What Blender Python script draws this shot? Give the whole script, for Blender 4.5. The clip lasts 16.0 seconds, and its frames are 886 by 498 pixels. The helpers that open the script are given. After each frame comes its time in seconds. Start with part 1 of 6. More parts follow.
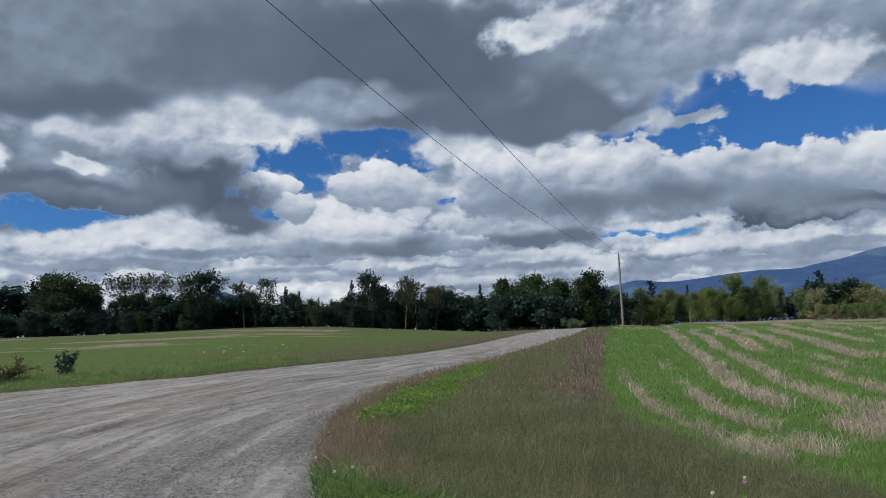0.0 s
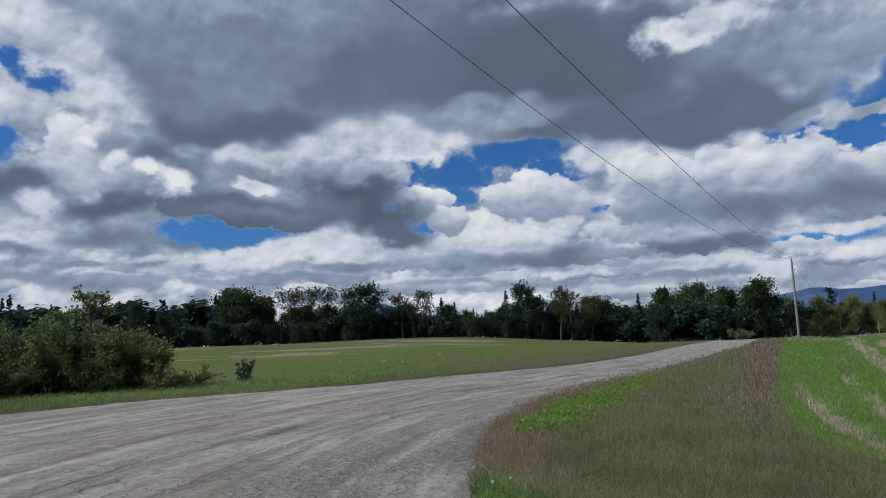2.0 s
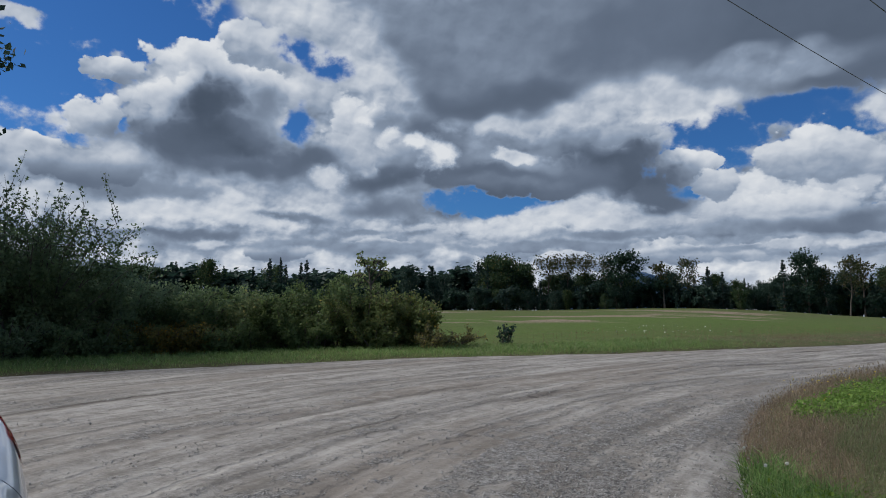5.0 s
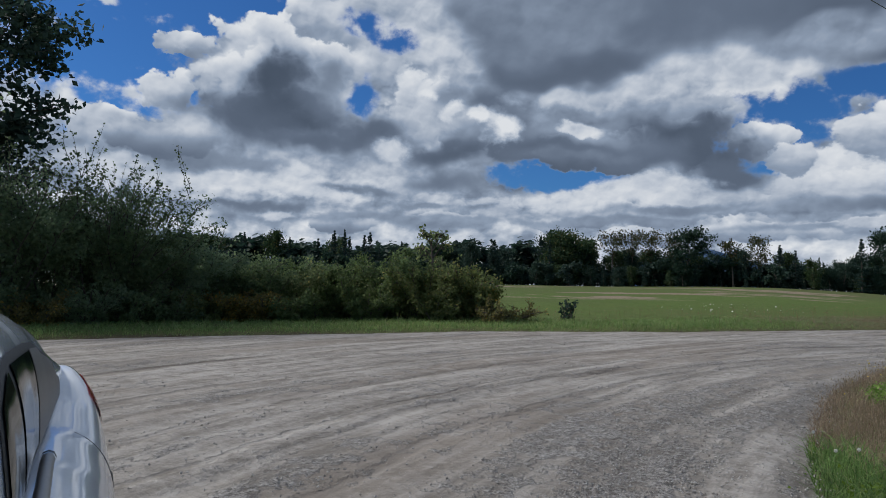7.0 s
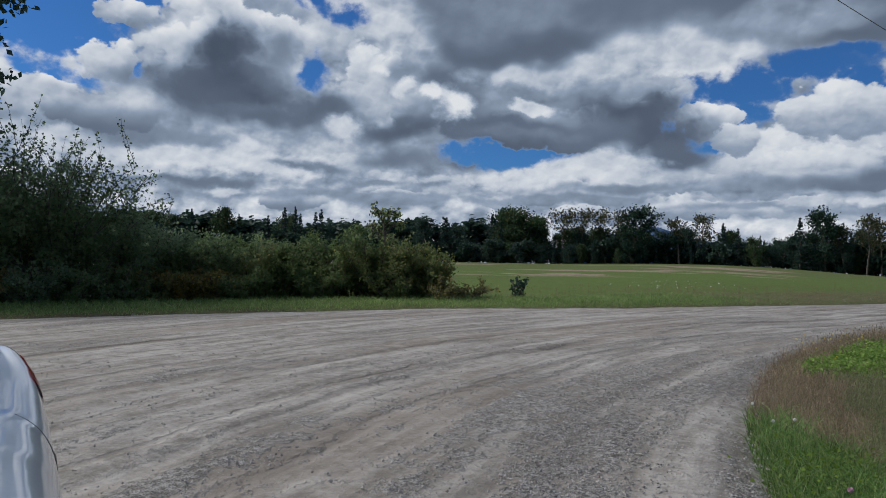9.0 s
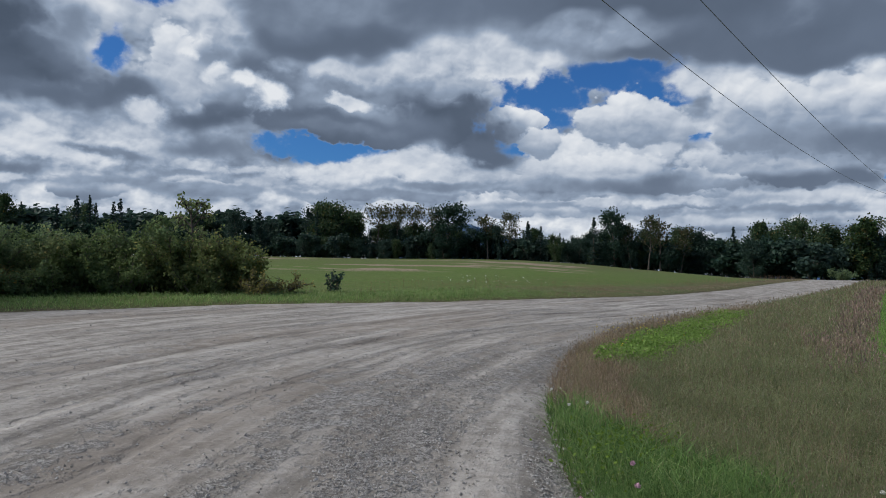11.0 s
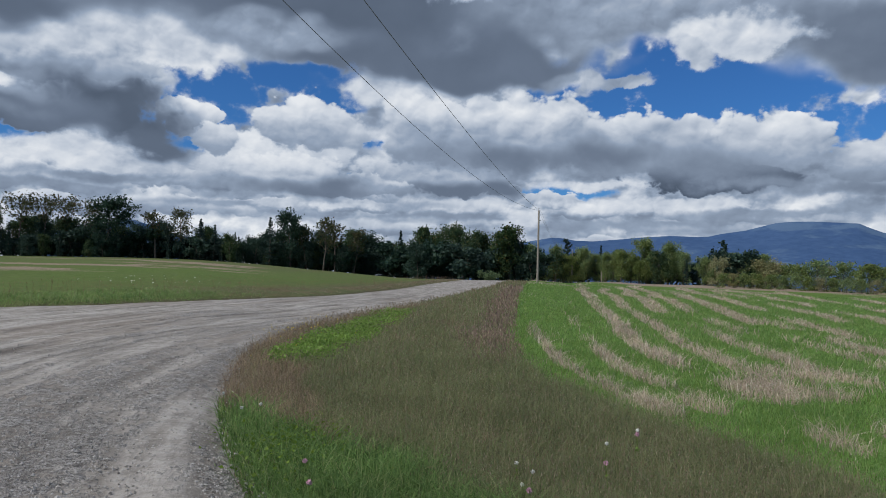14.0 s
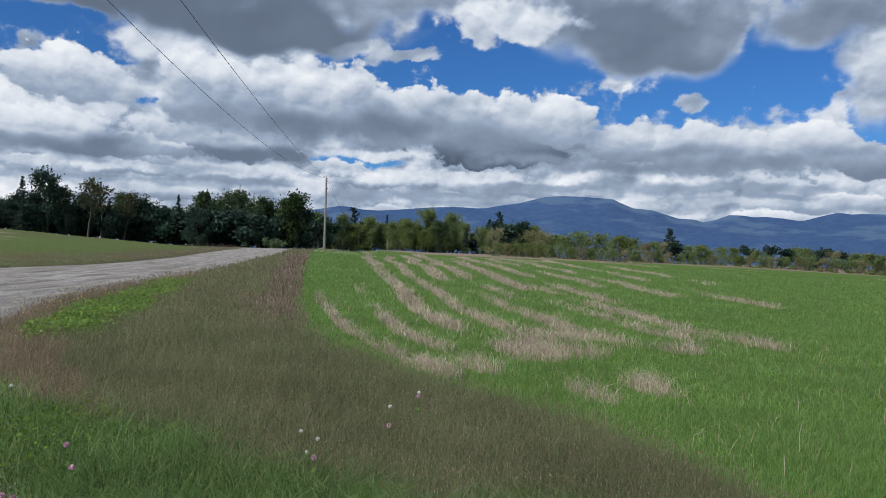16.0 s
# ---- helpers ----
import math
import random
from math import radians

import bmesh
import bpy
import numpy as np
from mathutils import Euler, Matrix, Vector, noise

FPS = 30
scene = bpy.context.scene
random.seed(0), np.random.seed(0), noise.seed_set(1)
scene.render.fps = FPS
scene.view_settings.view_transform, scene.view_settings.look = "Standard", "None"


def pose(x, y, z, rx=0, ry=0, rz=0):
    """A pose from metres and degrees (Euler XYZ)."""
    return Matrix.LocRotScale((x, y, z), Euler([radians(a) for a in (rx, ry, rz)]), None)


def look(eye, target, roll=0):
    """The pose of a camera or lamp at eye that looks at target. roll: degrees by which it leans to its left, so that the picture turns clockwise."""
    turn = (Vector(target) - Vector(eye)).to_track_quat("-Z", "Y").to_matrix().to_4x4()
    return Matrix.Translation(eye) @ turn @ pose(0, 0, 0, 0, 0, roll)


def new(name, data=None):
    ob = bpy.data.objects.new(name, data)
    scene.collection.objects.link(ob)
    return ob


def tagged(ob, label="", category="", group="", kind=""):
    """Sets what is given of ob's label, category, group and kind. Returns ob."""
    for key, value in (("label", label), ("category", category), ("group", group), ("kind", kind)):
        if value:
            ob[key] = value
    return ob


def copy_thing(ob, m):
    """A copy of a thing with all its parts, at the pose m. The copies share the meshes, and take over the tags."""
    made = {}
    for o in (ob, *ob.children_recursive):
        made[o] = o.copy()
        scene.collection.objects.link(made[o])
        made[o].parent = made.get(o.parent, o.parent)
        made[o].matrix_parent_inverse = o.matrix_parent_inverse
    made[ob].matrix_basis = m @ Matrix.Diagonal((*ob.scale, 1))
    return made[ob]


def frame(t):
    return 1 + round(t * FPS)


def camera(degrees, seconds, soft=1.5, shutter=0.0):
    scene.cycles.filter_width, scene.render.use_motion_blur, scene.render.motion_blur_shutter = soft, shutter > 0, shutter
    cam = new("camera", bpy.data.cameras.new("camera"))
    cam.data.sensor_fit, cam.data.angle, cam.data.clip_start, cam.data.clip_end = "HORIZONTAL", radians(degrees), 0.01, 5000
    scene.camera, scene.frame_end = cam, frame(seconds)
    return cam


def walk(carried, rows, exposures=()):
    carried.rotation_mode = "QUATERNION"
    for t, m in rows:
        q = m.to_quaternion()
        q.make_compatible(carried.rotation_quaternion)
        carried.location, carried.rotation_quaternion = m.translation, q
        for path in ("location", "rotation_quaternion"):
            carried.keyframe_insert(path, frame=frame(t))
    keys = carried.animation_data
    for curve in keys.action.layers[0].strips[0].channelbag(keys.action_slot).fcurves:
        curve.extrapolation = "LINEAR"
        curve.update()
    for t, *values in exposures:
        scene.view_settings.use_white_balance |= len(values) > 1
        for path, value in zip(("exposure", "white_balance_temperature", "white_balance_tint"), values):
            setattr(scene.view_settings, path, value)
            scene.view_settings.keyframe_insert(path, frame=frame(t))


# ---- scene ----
# ================= camera =================
cam = camera(62.97, 16.0, soft=0.95)
EYE = (0.0, 0.0, 1.6)
TURNS = (
    (0.0, 96.49, 2.38, 0.27), (0.5, 96.92, 2.34, 2.82), (1.0, 97.28, 2.34, 5.65), (1.5, 97.59, 2.34, 8.92),
    (2.0, 97.80, 2.15, 12.41), (2.5, 98.05, 2.00, 15.97), (3.0, 98.05, 1.71, 19.79), (3.5, 97.72, 1.38, 23.74),
    (4.0, 97.05, 0.90, 27.39), (4.5, 96.30, 0.44, 30.23), (5.0, 95.62, 0.04, 32.52), (5.2, 95.42, -0.06, 33.14),
    (6.2, 94.35, -0.65, 36.10), (7.3, 93.15, -1.14, 37.45), (7.5, 92.88, -1.14, 37.34), (8.0, 92.43, -1.13, 36.66),
    (8.2, 92.29, -1.12, 36.27))
TURNS_BACK = (
    (9.25, 91.65, -1.00, 32.20), (10.3, 91.35, -0.90, 24.89), (10.5, 91.37, -0.93, 23.21), (11.0, 91.64, -1.11, 19.04),
    (11.5, 91.91, -1.40, 14.74), (12.0, 92.19, -1.54, 10.45), (12.5, 92.44, -1.58, 6.28), (13.0, 92.50, -1.50, 2.07),
    (13.5, 92.39, -1.37, -2.08), (14.0, 92.20, -1.29, -6.21), (14.5, 91.68, -1.29, -10.34), (15.0, 91.12, -1.35, -14.65),
    (15.5, 90.60, -1.33, -19.03), (16.0, 90.11, -1.58, -22.97))
walk(cam, [(t, pose(*EYE, rx, ry, rz)) for t, rx, ry, rz in TURNS + TURNS_BACK],
     exposures=((0.0, 0.0), (2.5, -0.05), (5.0, -0.10), (8.0, -0.10), (11.0, 0.0), (14.0, 0.04), (16.0, 0.18)))

# ================= sky and sun =================
SUN_AZ, SUN_EL = 112.0, 44.0        # degrees to the left of +y, and above the horizon


class Net:
    """Short calls for building a node tree."""

    def __init__(self, tree):
        self.tree, self.nodes, self.links = tree, tree.nodes, tree.links

    def node(self, kind, **values):
        n = self.nodes.new(kind)
        for k, v in values.items():
            setattr(n, k, v)
        return n

    def put(self, socket, value):
        if isinstance(value, bpy.types.NodeSocket):
            self.links.new(value, socket)
        elif value is not None:
            socket.default_value = value

    def math(self, op, a, b=None, c=None, clamp=False):
        n = self.node("ShaderNodeMath", operation=op, use_clamp=clamp)
        for i, v in enumerate((a, b, c)):
            self.put(n.inputs[i], v)
        return n.outputs[0]

    def vmath(self, op, a, b=None, c=None):
        n = self.node("ShaderNodeVectorMath", operation=op)
        for i, v in enumerate((a, b, c)):
            self.put(n.inputs[i], v)
        return n.outputs["Value"] if op in ("LENGTH", "DOT_PRODUCT", "DISTANCE") else n.outputs[0]

    def ramp(self, x, a, b, lo=0.0, hi=1.0, smooth=True):
        n = self.node("ShaderNodeMapRange", interpolation_type="SMOOTHSTEP" if smooth else "LINEAR", clamp=True)
        for i, v in enumerate((x, a, b, lo, hi)):
            self.put(n.inputs[i], v)
        return n.outputs[0]

    def noise(self, vec, scale, detail=4.0, rough=0.5, dim="3D", lac=2.0):
        n = self.node("ShaderNodeTexNoise", noise_dimensions=dim)
        self.put(n.inputs["Vector"], vec)
        n.inputs["Scale"].default_value, n.inputs["Detail"].default_value = scale, detail
        n.inputs["Roughness"].default_value, n.inputs["Lacunarity"].default_value = rough, lac
        return n.outputs["Fac"], n.outputs["Color"]

    def mix(self, fac, a, b):
        n = self.node("ShaderNodeMix", data_type="RGBA")
        self.put(n.inputs[0], fac)
        for s, v in ((n.inputs[6], a), (n.inputs[7], b)):
            self.put(s, (*v, 1.0) if isinstance(v, tuple) and len(v) == 3 else v)
        return n.outputs[2]

    def mixf(self, fac, a, b):
        n = self.node("ShaderNodeMix", data_type="FLOAT")
        for s, v in ((n.inputs[0], fac), (n.inputs[2], a), (n.inputs[3], b)):
            self.put(s, v)
        return n.outputs[0]


world = bpy.data.worlds.new("world")
scene.world = world
world.use_nodes = True
wt = Net(world.node_tree)
world.node_tree.nodes.clear()
direction = wt.node("ShaderNodeTexCoord").outputs["Generated"]
sky = wt.node("ShaderNodeTexSky", sky_type="NISHITA", sun_disc=False)
sky.sun_elevation, sky.sun_rotation = radians(SUN_EL), radians(-SUN_AZ)
sky.altitude, sky.air_density, sky.dust_density, sky.ozone_density = 200, 1.0, 0.4, 2.0
sep = wt.node("ShaderNodeSeparateXYZ")
wt.put(sep.inputs[0], direction)
dx, dy, dz = sep.outputs
az = wt.math("MULTIPLY", wt.math("ARCTAN2", wt.math("MULTIPLY", dx, -1.0), dy), 57.2958)
el = wt.math("MULTIPLY", wt.math("ARCSINE", dz), 57.2958)
# clouds lie in rows that close up towards the horizon: v runs with the logarithm of the elevation
comb = wt.node("ShaderNodeCombineXYZ")
wt.put(comb.inputs[0], az), wt.put(comb.inputs[1], el)
sky_place = comb.outputs[0]
comb2 = wt.node("ShaderNodeCombineXYZ")
rows_v = wt.math("MULTIPLY", wt.math("LOGARITHM", wt.math("MULTIPLY_ADD", wt.math("MAXIMUM", el, -3.0), 1 / 9, 1.0), 2.71828), 26.0)
wt.put(comb2.inputs[0], az), wt.put(comb2.inputs[1], rows_v)
row_place = comb2.outputs[0]


def puffs(place, scale, detail, rough=0.5):
    """Heaped round heads, as cumulus has them: 1 in the middle of a head, falling to its creases."""
    n = wt.node("ShaderNodeTexVoronoi", feature="F1", voronoi_dimensions="2D")
    wt.put(n.inputs["Vector"], place)
    n.inputs["Scale"].default_value, n.inputs["Detail"].default_value, n.inputs["Roughness"].default_value = scale, detail, rough
    n.inputs["Randomness"].default_value = 1.0
    return wt.math("SUBTRACT", 1.0, n.outputs["Distance"])


# the clouds near the horizon are farther off and finer: two scales of the same patterns, blended by elevation
far_place = wt.vmath("MULTIPLY", sky_place, (1.5, 2.1, 0.0))
near_place = wt.vmath("MULTIPLY", sky_place, (1.0, 1.25, 0.0))
nearness = wt.ramp(el, 6.0, 12.0)


def two_scales(build):
    return wt.mixf(nearness, build(far_place), build(near_place))


def offset_of(place, scale, detail, rough, amount):
    _, c = wt.noise(place, scale, detail, rough, "2D")
    return wt.vmath("MULTIPLY", wt.vmath("SUBTRACT", c, (0.5, 0.5, 0.5)), (amount, amount * 0.75, 0.0))


nearer = wt.ramp(el, 2.0, 18.0, 0.30, 1.0, smooth=False)


def moved(detail, rough):
    wsc = wt.node("ShaderNodeVectorMath", operation="SCALE")
    wt.put(wsc.inputs[0], offset_of(near_place, 0.20, detail, rough, 4.6)), wt.put(wsc.inputs[3], nearer)
    return wt.vmath("ADD", sky_place, wsc.outputs[0])


warped, smoothed = moved(8.0, 0.56), moved(2.0, 0.45)


def heads_at(place, scale, dx, dy):
    rough = wt.vmath("ADD", place, offset_of(place, 0.55, 2.5, 0.45, 1.1))
    a = puffs(rough, scale, 1.5, 0.5)
    b = puffs(wt.vmath("ADD", rough, (dx, dy, 0.0)), scale, 1.5, 0.5)
    return a, wt.math("SUBTRACT", a, b)


(fh, fr), (nh, nr) = heads_at(far_place, 0.30, 0.35, 0.80), heads_at(near_place, 0.30, 0.35, 0.80)
(fk, fkr), (nk, nkr) = heads_at(far_place, 1.05, 0.10, 0.25), heads_at(near_place, 1.05, 0.10, 0.25)
head, knob = wt.mixf(nearness, fh, nh), wt.mixf(nearness, fk, nk)
relief = wt.math("MULTIPLY_ADD", wt.mixf(nearness, fkr, nkr), 0.22, wt.mixf(nearness, fr, nr))
soft = two_scales(lambda q: wt.noise(q, 0.20, 4.0, 0.50, "2D")[0])
wisps = two_scales(lambda q: wt.noise(q, 0.6, 6.0, 0.52, "2D")[0])
crinkle = wt.math("ADD", wt.math("MULTIPLY", wt.math("SUBTRACT", head, 0.62), -0.40), wt.math("MULTIPLY", wt.math("SUBTRACT", knob, 0.6), -0.16))
torn = wt.math("ADD", wt.math("MULTIPLY", wt.math("SUBTRACT", wisps, 0.5), 0.9), wt.math("MULTIPLY", wt.math("SUBTRACT", soft, 0.5), 0.9))
broad = two_scales(lambda q: wt.noise(q, 0.16, 1.5, 0.45, "2D")[0])
loose_edge = wt.math("MULTIPLY", wt.math("SUBTRACT", broad, 0.5), 0.9)
# cover: 0 open sky, 1 cloud; tone: from a shaded underside to a sunlit head
low_rows = wt.ramp(el, 14.0, 5.0, 0.20, 0.12)
cover_share, tone = 1.0, wt.math("MULTIPLY_ADD", relief, low_rows, wt.math("ADD", wt.math("MULTIPLY_ADD", soft, 0.9, 0.10), wt.ramp(el, 8.0, 3.0, 0.0, 0.12)))


def reach(a, e, w, h, edge, outer, inner, place=None):
    """1 inside an oval of the sky at azimuth a and elevation e, in degrees, falling to 0 across its roughened edge."""
    at = wt.vmath("MULTIPLY_ADD", tone, (1e-7, 1e-7, 0.0), warped if place is None else place)      # each oval follows the one before it
    d = wt.vmath("LENGTH", wt.vmath("MULTIPLY_ADD", at, (1.0 / w, 1.0 / h, 0.0), (-a / w, -e / h, 0.0)))
    if edge is not None:
        d = wt.math("ADD", d, edge)
    return wt.ramp(d, outer, inner)


def lay(mask, value, covers=True):
    global cover_share, tone
    tone = wt.mixf(mask, tone, value)
    if covers:
        cover_share = wt.mixf(mask, cover_share, 1.0)


SHARED = (("tone", "Float"), ("cover", "Float"), ("warped", "Vector"), ("smoothed", "Vector"), ("crinkle", "Float"), ("torn", "Float"), ("loose", "Float"), ("elevation", "Float"))
outside = []


def begin_band():
    """The ovals that follow are built in a small node group of their own, which is quick to link."""
    global wt, tone, cover_share, warped, smoothed, crinkle, torn, loose_edge, el
    outside[:] = [wt, (tone, cover_share, warped, smoothed, crinkle, torn, loose_edge, el)]
    tree = bpy.data.node_groups.new("cloud_band", "ShaderNodeTree")
    for n, kind in SHARED:
        tree.interface.new_socket(name=n, in_out="INPUT", socket_type="NodeSocket" + kind)
    for n, kind in SHARED[:2]:
        tree.interface.new_socket(name=n, in_out="OUTPUT", socket_type="NodeSocket" + kind)
    wt = Net(tree)
    start = wt.node("NodeGroupInput")
    tone, cover_share, warped, smoothed, crinkle, torn, loose_edge, el = (start.outputs[n] for n, _ in SHARED)


def end_band():
    global wt, tone, cover_share, warped, smoothed, crinkle, torn, loose_edge, el
    stop = wt.node("NodeGroupOutput")
    wt.put(stop.inputs["tone"], tone), wt.put(stop.inputs["cover"], cover_share)
    tree, wt = wt.tree, outside[0]
    band = wt.node("ShaderNodeGroup", node_tree=tree)
    for (n, _), value in zip(SHARED, outside[1]):
        wt.put(band.inputs[n], value)
    tone, cover_share, warped, smoothed, crinkle, torn, loose_edge, el = outside[1]
    tone, cover_share = band.outputs["tone"], band.outputs["cover"]


def opening(a, e, w, h):
    global cover_share
    cover_share = wt.mixf(reach(a, e, w, h, wt.math("MULTIPLY", torn, 1.7), *((1.40, 0.55) if h > 0.8 else (1.6, 0.2))), cover_share, 0.0)


def hole(a, e, w, h):
    global cover_share
    cover_share = wt.mixf(reach(a, e, w, h, wt.math("MULTIPLY", torn, 1.9), 1.5, 0.1), cover_share, 0.0)


def row_cloud(a, e, w, h, value):
    """A flat cloud of the rows near the horizon, paler along its top."""
    lay(reach(a, e, w, h * 1.1, crinkle, 1.20, 0.45), value)


def heap(a, e, w, h, value):
    """A heaped cumulus: round crinkled outline, brightest at its upper rim."""
    m = reach(a, e, w * 1.04, h * 1.04, crinkle, 1.06, 0.90)
    lift = wt.ramp(wt.math("SUBTRACT", el, e - h), 0.2 * h, 2.0 * h, value - 0.36, value + 0.09)
    lay(m, lift)


def shaded(a, e, w, h, value):
    """The shaded underside or thick middle of a cloud."""
    lay(reach(a, e, w * 1.15, h * 1.15, wt.math("MULTIPLY", crinkle, 0.8), 1.25, 0.25, smoothed), value - 0.06, False)


def lit_patch(a, e, w, h, value):
    """A sunlit head or a torn bright scrap."""
    lay(reach(a, e, w * 1.1, h * 1.1, torn, 1.30, 0.55), value)


def grey_sheet(a, e, w, h, value):
    """Part of the broad near cloud, seen from below."""
    lay(reach(a, e, w * 1.08, h * 1.08, loose_edge, 1.30, 0.45, smoothed), value)


begin_band()
opening(63.4, 17.4, 6.5, 5.5)
opening(56.1, 21.5, 10.2, 3.0)
opening(27.5, 9.4, 4.3, 1.2)
opening(28.0, 9.3, 4.4, 1.0)
opening(11.6, 13.0, 3.9, 2.4)
opening(6.2, 15.4, 4.5, 1.8)
opening(1.7, 14.5, 2.7, 1.5)
opening(12.3, 9.6, 1.7, 0.6)
opening(-0.4, 10.5, 1.4, 0.6)
opening(-24.4, 15.0, 9.5, 3.0)
opening(-30.3, 15.3, 5.1, 2.6)
opening(-15.3, 7.0, 2.5, 0.4)
opening(-25.5, 15.1, 13.2, 4.4)
opening(-42.7, 12.3, 11.0, 2.8)
opening(-48.3, 13.9, 4.0, 4.2)
opening(-16.4, 6.6, 3.1, 0.4)
opening(-53.3, 9.0, 2.3, 1.1)
opening(3.7, 7.9, 2.1, 0.3)
end_band()
# rows of small heaped clouds towards the horizon, nearer ones in front
for k in range(46):
    if k % 23 == 0:
        begin_band()
    up = 2.6 + 4.6 * (k / 45) ** 1.2
    heap(random.uniform(-62, 72), up + random.uniform(-0.3, 0.3), random.uniform(2.6, 6.0) * (0.6 + up / 9), random.uniform(0.45, 0.75) * (0.5 + up / 6), random.uniform(0.68, 0.86))
    if k % 23 == 22:
        end_band()
begin_band()
row_cloud(52.0, 8.1, 16.7, 0.9, 0.80)
row_cloud(41.4, 5.8, 21.1, 0.5, 0.46)
row_cloud(52.8, 6.4, 8.0, 0.5, 0.30)
row_cloud(60.9, 9.0, 5.7, 0.9, 0.62)
row_cloud(44.0, 8.0, 4.8, 0.6, 0.34)
row_cloud(26.6, 6.5, 14.4, 0.5, 0.60)
row_cloud(21.7, 7.8, 9.9, 1.1, 0.86)
row_cloud(52.9, 9.5, 4.4, 0.8, 0.40)
row_cloud(49.2, 9.1, 2.3, 0.8, 0.80)
row_cloud(15.8, 6.9, 4.9, 0.5, 0.45)
row_cloud(61.9, 9.1, 2.4, 0.9, 0.80)
row_cloud(56.8, 9.5, 3.4, 1.0, 0.34)
row_cloud(55.6, 6.9, 4.2, 0.5, 0.74)
row_cloud(58.5, 5.7, 3.3, 0.4, 0.42)
row_cloud(46.6, 7.5, 3.8, 0.6, 0.80)
row_cloud(49.9, 5.9, 3.3, 0.3, 0.76)
row_cloud(39.6, 7.0, 3.1, 0.4, 0.38)
row_cloud(34.2, 7.3, 3.2, 0.4, 0.74)
row_cloud(36.9, 5.4, 4.9, 0.4, 0.44)
row_cloud(23.1, 5.8, 3.9, 0.4, 0.42)
row_cloud(9.8, 8.3, 4.2, 1.0, 0.84)
row_cloud(6.5, 7.1, 4.3, 0.6, 0.46)
row_cloud(11.1, 5.9, 3.5, 0.4, 0.50)
row_cloud(5.5, 6.1, 2.1, 0.4, 0.76)
end_band()
begin_band()
row_cloud(27.3, 7.3, 6.8, 0.9, 0.84)
row_cloud(16.0, 7.6, 7.5, 0.9, 0.66)
row_cloud(19.7, 6.7, 5.2, 0.5, 0.38)
row_cloud(25.4, 5.7, 11.0, 0.4, 0.44)
row_cloud(8.3, 5.1, 11.3, 0.4, 0.46)
row_cloud(1.2, 4.3, 13.2, 0.4, 0.52)
row_cloud(2.0, 5.4, 4.0, 0.4, 0.80)
row_cloud(-7.4, 5.7, 7.5, 0.9, 0.72)
row_cloud(-9.5, 4.7, 12.9, 0.4, 0.40)
row_cloud(-22.1, 5.8, 10.0, 0.6, 0.84)
row_cloud(-22.0, 4.4, 11.5, 0.5, 0.44)
row_cloud(-26.4, 3.6, 9.3, 0.3, 0.50)
row_cloud(-18.2, 7.2, 6.9, 0.4, 0.80)
row_cloud(-3.0, 7.3, 2.7, 0.4, 0.80)
row_cloud(-21.7, 5.6, 11.5, 0.8, 0.80)
row_cloud(-15.6, 4.2, 5.3, 0.6, 0.44)
row_cloud(-30.2, 5.0, 10.0, 0.5, 0.44)
row_cloud(-42.8, 5.2, 11.8, 0.6, 0.46)
row_cloud(-44.8, 4.1, 11.5, 0.4, 0.66)
row_cloud(-40.9, 3.0, 3.2, 0.3, 0.78)
row_cloud(-37.5, 6.6, 10.0, 0.6, 0.36)
row_cloud(-49.3, 5.8, 6.1, 0.4, 0.72)
row_cloud(-12.9, 4.7, 2.6, 0.9, 0.78)
row_cloud(-9.4, 5.9, 2.5, 0.5, 0.74)
end_band()
begin_band()
row_cloud(6.7, 5.2, 3.0, 0.5, 0.70)
row_cloud(0.5, 4.0, 4.1, 0.5, 0.66)
row_cloud(-3.3, 5.5, 3.6, 0.4, 0.52)
row_cloud(-26.2, 6.0, 3.1, 0.5, 0.78)
row_cloud(-34.6, 4.6, 5.1, 0.3, 0.62)
row_cloud(-47.8, 4.5, 4.0, 0.3, 0.44)
heap(6.4, 8.8, 7.6, 2.6, 0.90)
heap(10.0, 7.7, 3.9, 2.0, 0.80)
heap(4.1, 11.6, 4.7, 2.7, 0.86)
heap(13.4, 11.3, 2.4, 1.6, 0.84)
heap(-4.4, 8.8, 4.0, 1.9, 0.85)
heap(-7.5, 7.5, 4.9, 1.3, 0.62)
heap(5.1, 11.5, 4.2, 2.5, 0.86)
heap(5.7, 7.8, 5.2, 1.9, 0.86)
heap(-3.2, 9.0, 3.4, 1.9, 0.86)
heap(-7.3, 7.4, 4.6, 1.4, 0.62)
heap(-5.1, 11.4, 6.1, 2.9, 0.77)
heap(-12.7, 11.4, 7.8, 3.3, 0.81)
heap(-21.6, 10.3, 7.1, 3.1, 0.77)
heap(-30.5, 10.2, 5.0, 2.8, 0.83)
heap(-37.9, 8.5, 5.0, 2.0, 0.73)
heap(-43.2, 8.1, 5.1, 2.3, 0.77)
heap(-49.2, 7.9, 5.4, 2.3, 0.79)
heap(-53.4, 7.1, 2.7, 1.7, 0.65)
end_band()
begin_band()
heap(-27.0, 7.8, 7.5, 1.3, 0.33)
heap(62.6, 11.4, 3.3, 2.0, 0.86)
heap(58.5, 14.6, 3.0, 2.0, 0.88)
heap(57.5, 17.8, 2.9, 1.1, 0.80)
heap(51.6, 18.6, 4.6, 2.1, 0.93)
heap(49.4, 15.5, 8.0, 4.9, 0.86)
heap(46.1, 20.7, 4.4, 2.0, 0.80)
heap(43.3, 17.1, 3.8, 2.0, 0.86)
